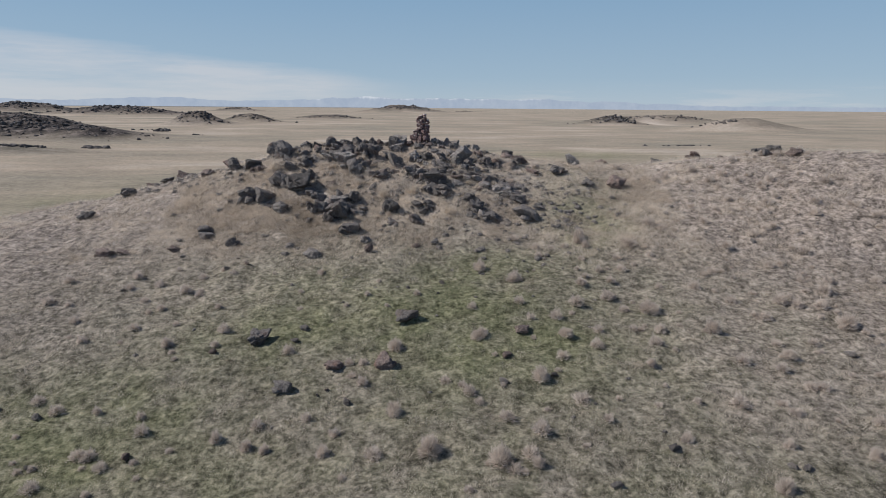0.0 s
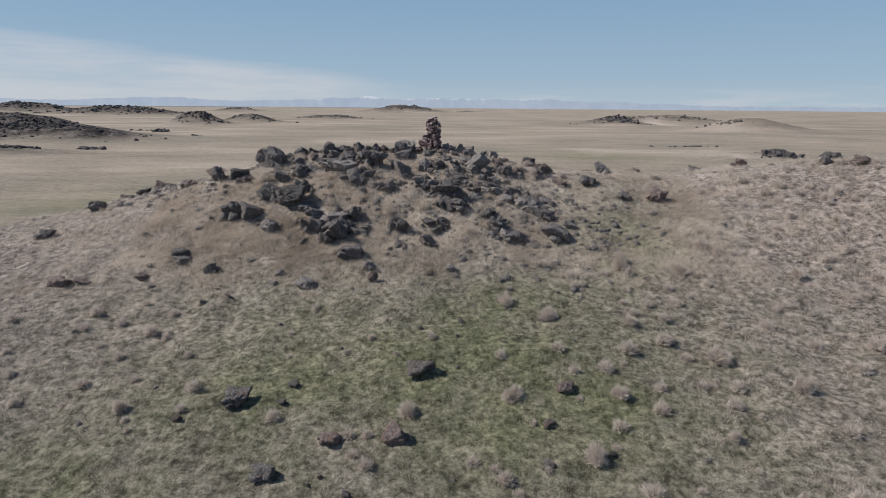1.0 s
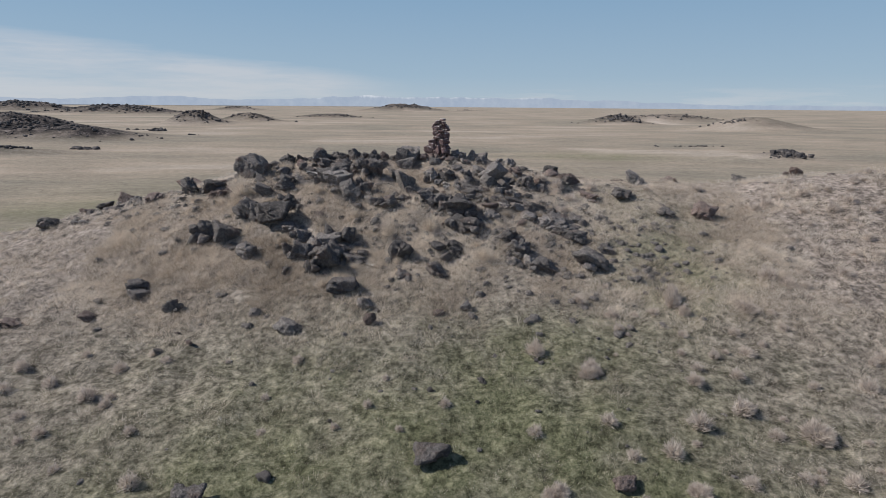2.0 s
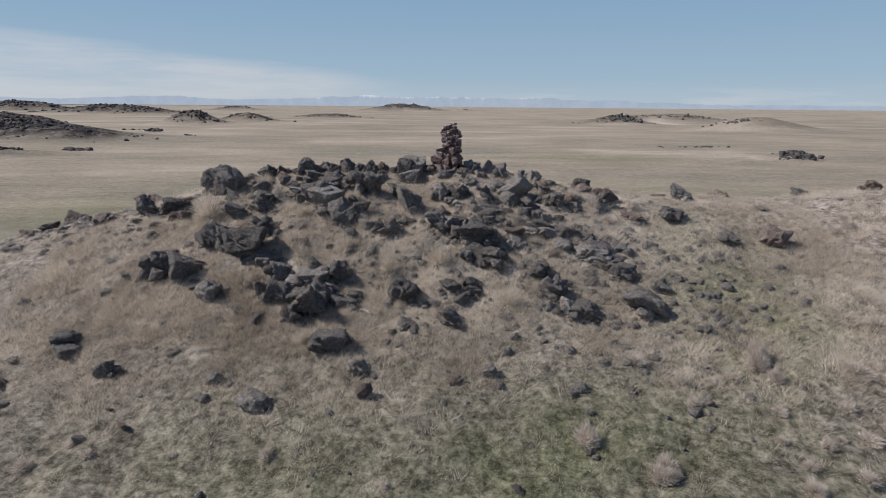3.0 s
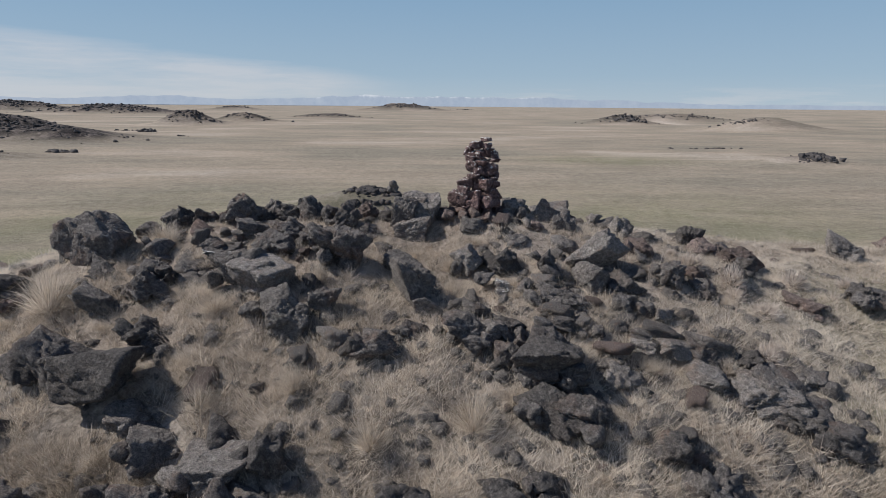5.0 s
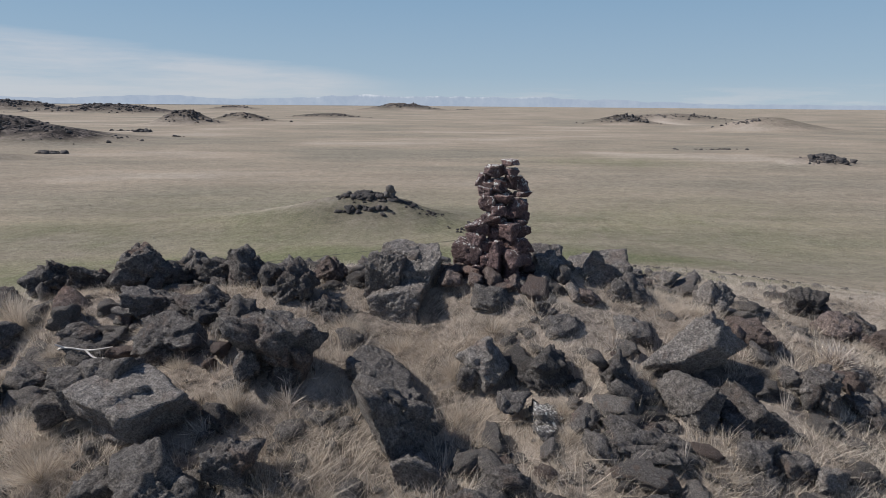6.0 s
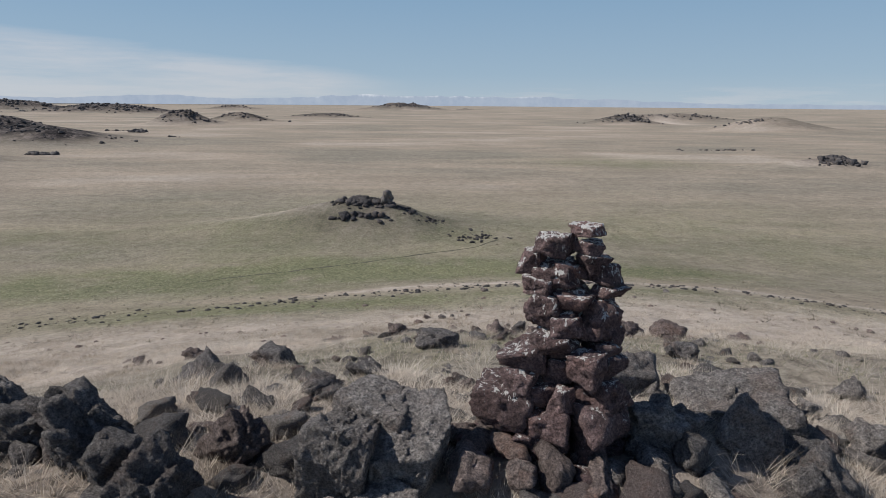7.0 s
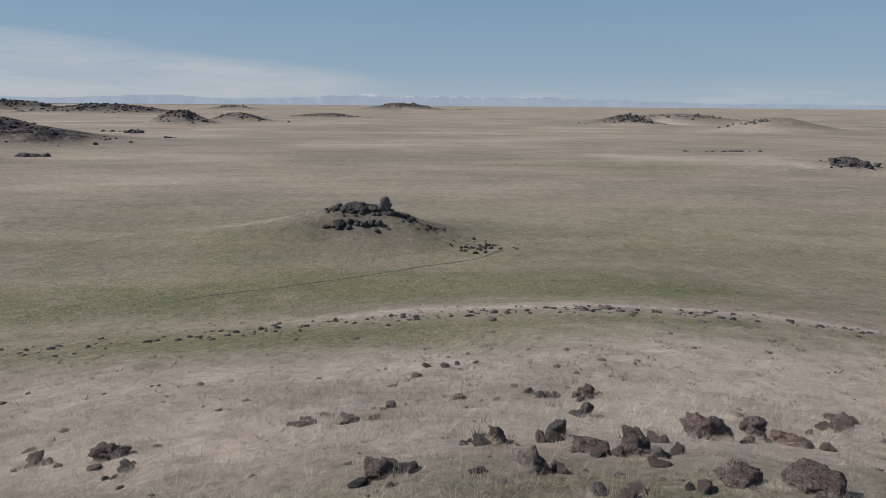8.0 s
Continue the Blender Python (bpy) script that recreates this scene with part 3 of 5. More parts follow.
FLANK = [
    (-6.00, 18.95, 0.34, 0.34, 0.36, 0), (-1.30, 20.10, 0.48, 0.42, 0.34, 0), (-4.60, 16.58, 0.36, 0.29, 0.24, 0),
    (-1.76, 17.63, 0.35, 0.28, 0.41, 2), (-3.37, 17.70, 0.32, 0.26, 0.18, 2), (-14.10, 25.10, 0.42, 0.36, 0.26, 2),
    (-4.04, 26.43, 0.41, 0.33, 0.34, 0), (-10.44, 26.70, 0.34, 0.27, 0.25, 0), (-11.50, 25.65, 0.32, 0.28, 0.20, 2),
    (2.64, 19.28, 0.25, 0.20, 0.20, 2), (-4.04, 26.49, 0.49, 0.40, 0.31, 0), (-3.27, 25.72, 0.29, 0.24, 0.26, 1),
    (-3.08, 24.88, 0.22, 0.18, 0.36, 2), (-5.43, 24.88, 0.45, 0.36, 0.26, 1), (-0.32, 25.57, 0.21, 0.17, 0.26, 0),
    (-8.99, 25.88, 0.28, 0.22, 0.34, 0),
]
SHOULDER = [
    (-10.53, 27.00, 0.32, 0.26, 0.31, 0), (-6.50, 25.57, 0.22, 0.18, 0.19, 1), (8.89, 31.29, 0.43, 0.34, 0.59, 2),
    (7.45, 31.23, 0.38, 0.31, 0.30, 0), (12.87, 36.97, 0.44, 0.36, 0.49, 0), (9.60, 36.64, 0.47, 0.38, 0.43, 2),
    (18.20, 34.10, 0.55, 0.45, 0.40, 0), (14.27, 34.96, 0.41, 0.33, 0.47, 2), (18.54, 32.16, 0.49, 0.39, 0.38, 2),
    (17.23, 32.82, 0.32, 0.26, 0.33, 0), (-16.45, 32.10, 0.35, 0.28, 0.44, 0), (-14.40, 34.40, 0.42, 0.36, 0.42, 2),
    (-15.20, 34.05, 0.34, 0.30, 0.34, 0), (-16.30, 34.60, 0.32, 0.30, 0.30, 2), (-17.25, 29.40, 0.36, 0.30, 0.30, 0),
    (-13.40, 25.30, 0.30, 0.26, 0.20, 2),
]
LEE = [
    (-2.03, 38.79, 0.36, 0.29, 0.31, 0), (-4.03, 37.51, 0.33, 0.26, 0.32, 0), (-4.58, 36.80, 0.38, 0.31, 0.26, 0),
    (1.32, 38.13, 0.27, 0.22, 0.28, 0), (1.39, 37.24, 0.35, 0.29, 0.25, 0), (0.01, 36.14, 0.18, 0.15, 0.24, 1),
    (-1.33, 39.69, 0.17, 0.14, 0.15, 0), (-3.10, 35.82, 0.25, 0.20, 0.20, 0), (1.42, 36.32, 0.32, 0.26, 0.18, 0),
    (-2.69, 36.37, 0.28, 0.22, 0.24, 0), (-1.67, 36.11, 0.12, 0.09, 0.12, 2), (1.83, 36.11, 0.22, 0.17, 0.12, 1),
    (-3.56, 35.31, 0.19, 0.16, 0.15, 0),
]
BACK = [
    (-1.07, 43.79, 0.24, 0.19, 0.38, 2), (-0.84, 41.59, 0.25, 0.20, 0.36, 2), (-0.06, 43.86, 0.15, 0.12, 0.41, 0),
    (0.20, 42.94, 0.29, 0.23, 0.29, 2), (0.95, 46.07, 0.15, 0.12, 0.38, 0), (1.66, 48.45, 0.21, 0.16, 0.35, 2),
    (0.87, 42.65, 0.32, 0.26, 0.61, 2), (2.51, 44.17, 0.43, 0.35, 0.60, 2), (3.76, 44.90, 0.33, 0.26, 0.52, 2),
    (4.21, 44.34, 0.34, 0.27, 0.31, 2), (1.48, 41.00, 0.33, 0.27, 0.39, 2), (2.24, 40.84, 0.35, 0.28, 0.38, 2),
    (-1.46, 48.30, 0.25, 0.20, 0.33, 2), (-2.78, 41.27, 0.24, 0.19, 0.27, 2), (-8.25, 45.04, 0.36, 0.29, 0.34, 2),
    (-9.87, 45.40, 0.22, 0.18, 0.24, 2), (-7.37, 44.07, 0.16, 0.13, 0.23, 0), (-3.86, 46.18, 0.23, 0.19, 0.22, 2),
    (6.43, 46.11, 0.52, 0.42, 0.25, 2), (1.03, 42.34, 0.14, 0.11, 0.28, 0), (-0.24, 40.78, 0.17, 0.13, 0.13, 0),
    (-3.20, 48.07, 0.20, 0.16, 0.18, 2), (-1.78, 53.30, 0.24, 0.19, 0.20, 0), (-4.88, 46.54, 0.18, 0.14, 0.18, 2),
    (1.33, 48.36, 0.15, 0.12, 0.18, 2), (0.76, 48.99, 0.21, 0.17, 0.19, 2),
]
APRON = [
    (-7.49, 44.36, 0.18, 0.09, 0.21, 0), (5.44, 64.22, 0.38, 0.31, 0.29, 2), (6.94, 65.55, 0.46, 0.37, 0.25, 2),
    (0.55, 62.28, 0.25, 0.20, 0.26, 0), (10.09, 60.87, 0.37, 0.29, 0.19, 0),
]

STONES = (BASALT, GREY_BASALT, RED_BASALT, WHITE_TOPPED)
STONE_WORDS = ("dark grey basalt boulder with pitted broken faces", "pale grey lichen-spotted basalt boulder", "reddish brown weathered lava boulder", "bird-whitened grey basalt boulder")
ROCK_BASES = []


def lone_boulder(x, y, w, d, h, kind, seed):
    """One boulder, a quarter of it sunk in the ground."""
    rng = random.Random(seed)
    slab = (kind == 1 and w > 0.25 and y > 30 or w > 0.48 and x < 0) and 28 < y < 36
    w, d = max(w, 0.55 * h) * (1.15 if 26 < y < 36 else 1.0), max(d, 0.5 * h) * (1.15 if 26 < y < 36 else 1.0)
    level = 5 if (max(w, h) > 0.4 and 30.3 < y < 35.5 or w > 0.55 and 26 < y < 37) else 4 if w > 0.2 else 3
    half = max(h * 0.68, 0.55 * w)
    rough = rng.uniform(0.36, 0.52) if slab else 0.5 if y < 27 else rng.uniform(0.6, 0.95)
    me = block_mesh("boulder", seed, level, (w, d, half), STONES[kind], rng.randint(3, 6) if slab else rng.randint(6, 10), rough, 0.25 if slab else 0.3, rng.randint(0, 1) if slab else rng.randint(1, 3))
    ob = new("boulder", me)
    lean = 0.4 if y < 27 else 1.0
    turn = pose(0, 0, 0, rng.uniform(-6, 20) * lean, rng.uniform(4, 32) * lean, rng.uniform(-30, 24))
    top = max((turn @ v.co).z for v in me.vertices)
    ob.matrix_world = Matrix.Translation((x, y, ground_z(x, y) + h - top)) @ turn
    for k in range(rng.randint(0, 1) if slab else rng.randint(1, 3) if w > 0.26 else 0):
        piece = [s * rng.uniform(0.3, 0.55) for s in (w, d, half)]
        chip = new("fragment", block_mesh("fragment", seed + 3000 + k, 4 if w > 0.45 and y > 30 else 3, piece, STONES[kind], 8, rough, 0.3, 1))
        chip.parent = ob
        way = Vector((rng.uniform(-1, 1), rng.uniform(-1.2, 0.7), rng.uniform(-0.6, 0.15))).normalized() * rng.uniform(0.62, 0.8)
        chip.location = (way.x * w, way.y * d, way.z * half)
        chip.rotation_euler = (rng.uniform(-0.4, 0.4), rng.uniform(-0.4, 0.4), rng.uniform(-0.8, 0.8))
    ROCK_BASES.append((x, y, max(w, d)))
    size = "large " if w > 0.45 else "small " if w < 0.2 else ""
    return tagged(ob, size + STONE_WORDS[kind] + " in dry grass", "boulder", "boulders of the knoll")


for n, row in enumerate((*r[:4], r[4] * (0.78 if r[1] > 36.5 else 1.15 if r[1] < 30.3 and r[4] < 1.2 * r[2] else 1.0), r[5]) for r in (r for rows in (CREST, FOOT, BROW, MID, RIGHT, WEST, PILE, SPUR, RUGGED, EAST, FLANK, SHOULDER, LEE, BACK, APRON) for r in rows)):
    lone_boulder(*row, 1000 + 7 * n)

def split_boulder(x, y, w, d, h):
    """The large block beside the cairn, cracked into four pieces that still fit."""
    root = new("split_boulder")
    root.location = (x, y, ground_z(x, y))
    for n, (px, py, hw, hd, hh, top) in enumerate([(0.34, 0.1, 0.78, 0.8, 0.72, 1.0), (-0.5, 0.12, 0.56, 0.72, 0.66, 0.93), (-0.12, -0.42, 0.86, 0.62, 0.5, 0.36), (-0.1, 0.66, 0.8, 0.5, 0.5, 1.02)]):
        me = block_mesh("block", 640 + n, 6 if n < 3 else 5, (hw * w, hd * d, hh * max(h, 0.85)), GREY_BASALT, 3, 0.3, 0.1, 0)
        turn = pose(0, 0, 0, (4, 6, 2, 4)[n], (14, 10, 7, 12)[n], (-16, -12, -14, -20)[n])
        peak = max((turn @ v.co).z for v in me.vertices)
        ob = new("block", me)
        ob.parent = root
        ob.matrix_local = Matrix.Translation((px * w, py * d, top * h - peak)) @ turn
    ROCK_BASES.append((x, y, max(w, d)))
    return tagged(root, "big grey lichen-spotted boulder split by straight cracks", "boulder", "boulders of the knoll")


split_boulder(*SPLIT[:5])

# smaller stones between them, sharing a few shapes
SMALL = [block_mesh("stone", 5000 + 13 * k, 3, (1, 0.8, 0.7), STONES[(0, 1, 1, 2, 0, 1)[k % 6]], rough=1.1) for k in range(18)]


def place_small_stones(count):
    rng = np.random.default_rng(8)
    made = 0
    while made < count:
        if rng.random() < 0.6:
            a, b, r = ROCK_BASES[rng.integers(150)]
            ang, far = rng.uniform(0, 6.28), r * rng.uniform(0.8, 2.0) + 0.05
            x, y = a + math.cos(ang) * far, b + math.sin(ang) * far
        else:
            x, y = (rng.normal(-2.6, 3.2), rng.normal(33.4, 1.7)) if rng.random() < 0.85 else (rng.normal(-0.5, 7.0), rng.normal(32.0, 4.6))
        if not (-15 < x < 17 and 23 < y < 47) or (-4.2 < x < -1.0 and 31.9 < y < 33.7) or (-0.6 < x < 2.6 and 32.5 < y < 34.6 and rng.random() < 0.7):
            continue
        chance = 0.12 + 0.9 * math.exp(-((x + 1) / 7) ** 2 - ((y - 31.5) / 4) ** 2)
        if rng.random() > chance or any((x - a) ** 2 + (y - b) ** 2 < (0.75 * r) ** 2 for a, b, r in ROCK_BASES[:150]):
            continue
        size = 0.09 + 0.22 * rng.random() ** 1.9
        ob = new("stone", SMALL[rng.integers(6) if size > 0.22 else rng.integers(6, len(SMALL))])
        ob.matrix_world = pose(x, y, ground_z(x, y) + size * 0.2, rng.uniform(-20, 20), rng.uniform(-20, 20), rng.uniform(0, 360)) @ Matrix.Diagonal((size * rng.uniform(0.9, 1.4), size, size * rng.uniform(0.7, 1.1), 1))
        ROCK_BASES.append((x, y, size))
        tagged(ob, "small broken lava stone among dry grass", "stone", "loose stones of the knoll")
        made += 1


place_small_stones(158)


def back_stones():
    """Craggy stones that crowd round the larger rocks of the back slope."""
    rng = np.random.default_rng(18)
    for x, y, w, d, h, kind in BACK + LEE:
        for k in range(3):
            a, far = rng.uniform(0, 6.28), w * rng.uniform(0.7, 1.3) + rng.exponential(0.18)
            size = rng.uniform(0.05, 0.16)
            px, py = x + math.cos(a) * far * 1.5, y + math.sin(a) * far
            ob = new("stone", SMALL[rng.choice([3, 9, 15, 6, 12])])
            ob.matrix_world = pose(px, py, ground_z(px, py) + size * 0.15, rng.uniform(-30, 30), rng.uniform(-30, 30), rng.uniform(0, 360)) @ Matrix.Diagonal((size * rng.uniform(0.9, 1.5), size, size * rng.uniform(0.8, 1.3), 1))
            tagged(ob, "small craggy brown stone half sunk in grass", "stone", "loose stones of the knoll")


back_stones()


def slope_stones():
    """Dark stones strewn over the green hollow below the knoll."""
    rng = np.random.default_rng(28)
    for k in range(55):
        x, y = rng.normal(0.5, 7.0), rng.uniform(11, 26)
        size = 0.05 + 0.12 * rng.random() ** 2
        ob = new("stone", SMALL[rng.integers(6, len(SMALL))])
        ob.matrix_world = pose(x, y, ground_z(x, y) + size * 0.25, rng.uniform(-30, 30), rng.uniform(-30, 30), rng.uniform(0, 360)) @ Matrix.Diagonal((size * rng.uniform(0.9, 1.5), size, size * rng.uniform(0.8, 1.2), 1))
        tagged(ob, "small dark lava stone in short green grass", "stone", "loose stones of the slope")


slope_stones()


def rubble(name, spots, label, mat, level=2, seed=3):
    """Many stones too small to count, in one mesh: (x, y, size) each."""
    rng = np.random.default_rng(seed)
    shapes = [block_shape(seed * 100 + k, level, (1, 0.85, 0.7), rough=1.2) for k in range(14)]
    verts, faces, base = [], [], 0
    zs = land(spots[:, 0], spots[:, 1])
    for (x, y, s), z in zip(spots, zs):
        v, f = shapes[rng.integers(14)]
        a = rng.uniform(0, 6.28)
        c, n = math.cos(a) * s, math.sin(a) * s
        tall = s * rng.uniform(0.7, 1.3)
        verts.append(np.stack([x + v[:, 0] * c - v[:, 1] * n, y + v[:, 0] * n + v[:, 1] * c, z - 0.12 * s + v[:, 2] * tall], 1))
        faces.append(f + base)
        base += len(v)
    me = mesh_from(name, np.concatenate(verts), np.concatenate(faces), mat)
    return tagged(new(name, me), label, "stones", kind="stuff")


def scatter(n, cx, cy, sx, sy, lo, hi, seed, power=2.5):
    rng = np.random.default_rng(seed)
    return np.stack([rng.normal(cx, sx, n), rng.normal(cy, sy, n), lo + (hi - lo) * rng.random(n) ** power], 1)


spots = np.concatenate([scatter(1150, -1.6, 31.4, 4.4, 2.6, 0.04, 0.2, 1), scatter(420, 3.0, 29.6, 2.8, 1.8, 0.05, 0.22, 4, 1.6), scatter(260, 0, 38, 6, 3, 0.03, 0.14, 2), scatter(60, 0.8, 32.8, 1.3, 0.8, 0.03, 0.12, 7, 1.8), scatter(240, -13.0, 33.2, 2.8, 0.9, 0.05, 0.26, 12, 2.2), scatter(110, -9.5, 30.6, 2.0, 1.6, 0.05, 0.24, 13, 2.2), scatter(420, 3, 27, 12, 8, 0.02, 0.1, 3)])
hollow = ((np.abs(spots[:, 0] + 2.6) < 1.4) & (np.abs(spots[:, 1] - 32.8) < 0.8)) | ((np.abs(spots[:, 0] - 1.0) < 1.5) & (np.abs(spots[:, 1] - 33.5) < 0.9) & (np.arange(len(spots)) % 4 > 0))
rubble("rubble", spots[~hollow], "broken lava rubble between the boulders", GREY_BASALT)
rim_rng = np.random.default_rng(5)
rim_x = np.concatenate([rim_rng.uniform(-26, 34, 620), *(rim_rng.normal(c, w, n) for c, w, n in ((5.6, 1.1, 60), (0.4, 0.9, 30), (-3.5, 1.2, 30), (-8.6, 1.3, 34), (11.5, 1.2, 30), (17.5, 1.5, 34)))])
rim_s = scatter(len(rim_x), 0, 0, 1, 1, 0.03, 0.26, 6, 5)
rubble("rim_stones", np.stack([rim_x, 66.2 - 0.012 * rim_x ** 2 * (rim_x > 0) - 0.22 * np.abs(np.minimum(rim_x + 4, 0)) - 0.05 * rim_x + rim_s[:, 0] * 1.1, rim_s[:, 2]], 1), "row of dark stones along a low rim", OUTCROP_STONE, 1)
rubble("apron_stones", scatter(300, 0, 52, 15, 6, 0.04, 0.2, 9, 3), "small stones on the dry back slope", RED_BASALT, 1)


# ---- cairn ----
# x, z, half width, half height of the stones of the front, from the top down
CAIRN_TOP = [
    (-1.083, 5.615, 0.086, 0.052),    (-1.061, 5.504, 0.096, 0.058),    (-1.040, 5.399, 0.099, 0.073),
    (-1.280, 5.501, 0.135, 0.086),    (-1.396, 5.410, 0.083, 0.086),    (-1.244, 5.331, 0.147, 0.084),
    (-1.371, 5.265, 0.102, 0.059),    (-0.951, 5.332, 0.134, 0.084),    (-1.170, 5.180, 0.119, 0.046),
    (-0.921, 5.222, 0.132, 0.039),    (-1.342, 5.101, 0.132, 0.106),    (-0.986, 5.063, 0.146, 0.134),
    (-1.212, 5.035, 0.095, 0.067),    (-1.305, 4.926, 0.150, 0.081),    (-0.902, 4.949, 0.096, 0.075),
    (-1.428, 4.830, 0.182, 0.110),    (-1.087, 4.811, 0.137, 0.117),    (-0.938, 4.784, 0.113, 0.090),
]
CAIRN_FOOT = [
    (-1.477, 4.649, 0.123, 0.126),    (-1.243, 4.594, 0.087, 0.099),    (-0.995, 4.623, 0.175, 0.099),
    (-1.573, 4.504, 0.210, 0.154),    (-1.277, 4.442, 0.134, 0.120),    (-1.022, 4.457, 0.173, 0.134),
    (-1.471, 4.328, 0.064, 0.064),    (-1.287, 4.235, 0.078, 0.087),    (-1.090, 4.193, 0.143, 0.073),
    (-1.746, 4.255, 0.123, 0.079),    (-1.772, 4.110, 0.121, 0.095),    (-1.538, 4.213, 0.097, 0.094),
    (-1.203, 4.134, 0.078, 0.073),    (-1.449, 4.075, 0.065, 0.059),    (-0.850, 4.025, 0.112, 0.111),
    (-0.603, 4.055, 0.098, 0.111),    (-0.908, 4.563, 0.064, 0.069),
]


def build_cairn():
    cairn = new("cairn")
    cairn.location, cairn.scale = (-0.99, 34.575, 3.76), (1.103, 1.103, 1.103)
    tagged(cairn, "tall cairn of stacked reddish brown lava stones on the summit", "cairn")
    rng = random.Random(21)

    def add(x, y, z, w, d, h, seed, turn=0.0, level=4):
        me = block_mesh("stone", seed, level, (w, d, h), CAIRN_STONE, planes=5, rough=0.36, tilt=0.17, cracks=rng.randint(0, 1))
        ob = new("stone", me)
        ob.parent = cairn
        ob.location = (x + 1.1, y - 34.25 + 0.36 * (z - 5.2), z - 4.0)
        ob.rotation_euler = [radians(rng.uniform(-5, 5)), radians(rng.uniform(-6, 6)), radians(turn + rng.uniform(-9, 9))]

    # the two near sides meet at a rough corner
    for k, (x, z, w, h) in enumerate(CAIRN_TOP + CAIRN_FOOT):
        right = x > -1.1
        d = min(0.2, max(0.1, w * 0.85))
        y = 33.93 + d * 0.7 + (0.75 if right else 0.5) * abs(x + 1.1) + 0.02 * (k % 3)
        add(x, y, z, w * 1.1, d * 1.1, h * 1.1, 300 + k, 34 if right else -28)
    # the far and the inner side, course by course
    z, k = 4.02, 0
    while z < 5.36:
        wide = 0.33 - 0.17 * (z - 4.0) / 1.3
        h = rng.uniform(0.06, 0.1)
        for row, y in enumerate((34.24, 34.46)):
            x = -1.2 + 0.05 * (z - 4.0) - wide + rng.uniform(-0.03, 0.05)
            while x < -1.28 + 0.05 * (z - 4.0) + wide:
                w = rng.uniform(0.09, 0.15)
                add(x + w, y - 0.06 * (z - 4.0) + rng.uniform(-0.04, 0.04), z + h, w * 1.05, rng.uniform(0.12, 0.16), h * 1.1, 400 + k, 0, 3)
                x += 2 * w
                k += 1
        z += 1.95 * h


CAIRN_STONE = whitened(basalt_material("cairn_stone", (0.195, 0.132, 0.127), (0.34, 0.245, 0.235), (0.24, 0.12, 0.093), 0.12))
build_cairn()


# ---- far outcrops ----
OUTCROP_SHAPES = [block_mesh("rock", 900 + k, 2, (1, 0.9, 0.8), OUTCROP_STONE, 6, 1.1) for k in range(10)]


def outcrop(x, y, sx, sy, count, size, seed):
    """The rocky cap of a far knoll."""
    rng = np.random.default_rng(seed)
    px, py = rng.normal(0, sx, count), rng.normal(0, sy, count)
    pz = sheet_z(px + x, py + y)
    base = new("rock_outcrop")
    base.location = (x, y, ground_z(x, y))
    for k in range(count):
        s = size * (0.25 + 0.75 * rng.random() ** 2)
        ob = new("rock", OUTCROP_SHAPES[rng.integers(10)])
        ob.parent = base
        ob.location = (px[k], py[k], pz[k] + 0.08 * s - base.location.z)
        ob.rotation_euler = (0, 0, rng.uniform(0, 6.28))
        ob.scale = (s * rng.uniform(0.8, 1.3), s, s * rng.uniform(0.7, 1.25))
    return tagged(base, "dark basalt outcrop on a knoll of the plain", "outcrop", "outcrops of the plain")


for n, (x, y, sx, sy, count, size) in enumerate([
    (-181, 254, 24, 9, 560, 1.05), (-173, 444, 8, 5, 110, 1.5), (-158, 513, 13, 5, 80, 1.4), (-122, 682, 20, 5, 90, 1.6),
    (-95, 1390, 28, 12, 60, 3.0), (-75, 1378, 12, 6, 40, 3.2), (-446, 1378, 18, 8, 50, 3.0), (-420, 800, 46, 14, 300, 2.6), (-655, 980, 42, 18, 200, 3.4),
    (146, 522, 12, 5, 110, 1.9), (205, 598, 34, 5, 130, 1.6), (184, 404, 10, 2.5, 60, 1.3), (99.5, 184.8, 2.4, 1.4, 110, 1.2), (104.5, 187.5, 1.0, 0.8, 20, 0.7), (97.0, 182.0, 2.4, 1.0, 50, 0.9),
    (-113, 202, 2.2, 1.0, 40, 1.3), (-149, 334, 2.0, 1.6, 36, 2.2), (-165, 350, 4, 2, 20, 1.1), (-114, 290, 1.3, 0.9, 10, 1.2), (92, 238, 7, 1.4, 40, 0.8),
    (75, 1795, 22, 8, 40, 3.4), (-128, 186, 6, 1.6, 60, 1.0), (-10.6, 102.0, 1.7, 0.7, 120, 0.66), (-6.2, 101.6, 1.0, 0.5, 30, 0.5), (-10.2, 98.6, 1.6, 0.4, 40, 0.6), (2.4, 96.5, 1.5, 1.0, 60, 0.3), (-3.2, 100.4, 1.0, 0.6, 26, 0.34),
]):
    outcrop(x, y, sx, sy, count, size, 60 + n)
lone_boulder(-7.9, 101.8, 0.95, 0.8, 1.8, 0, 77)


# ---- backdrop: mountains and thin cloud ----
def glow_material(name, colour_of):
    m = bpy.data.materials.new(name)
    m.use_nodes = True
    t = m.node_tree
    t.nodes.remove(t.nodes["Principled BSDF"])
    e = t.nodes.new("ShaderNodeEmission")
    out = t.nodes["Material Output"]
    t.links.new(e.outputs[0], out.inputs[0])
    colour_of(t, e, out)
    return m


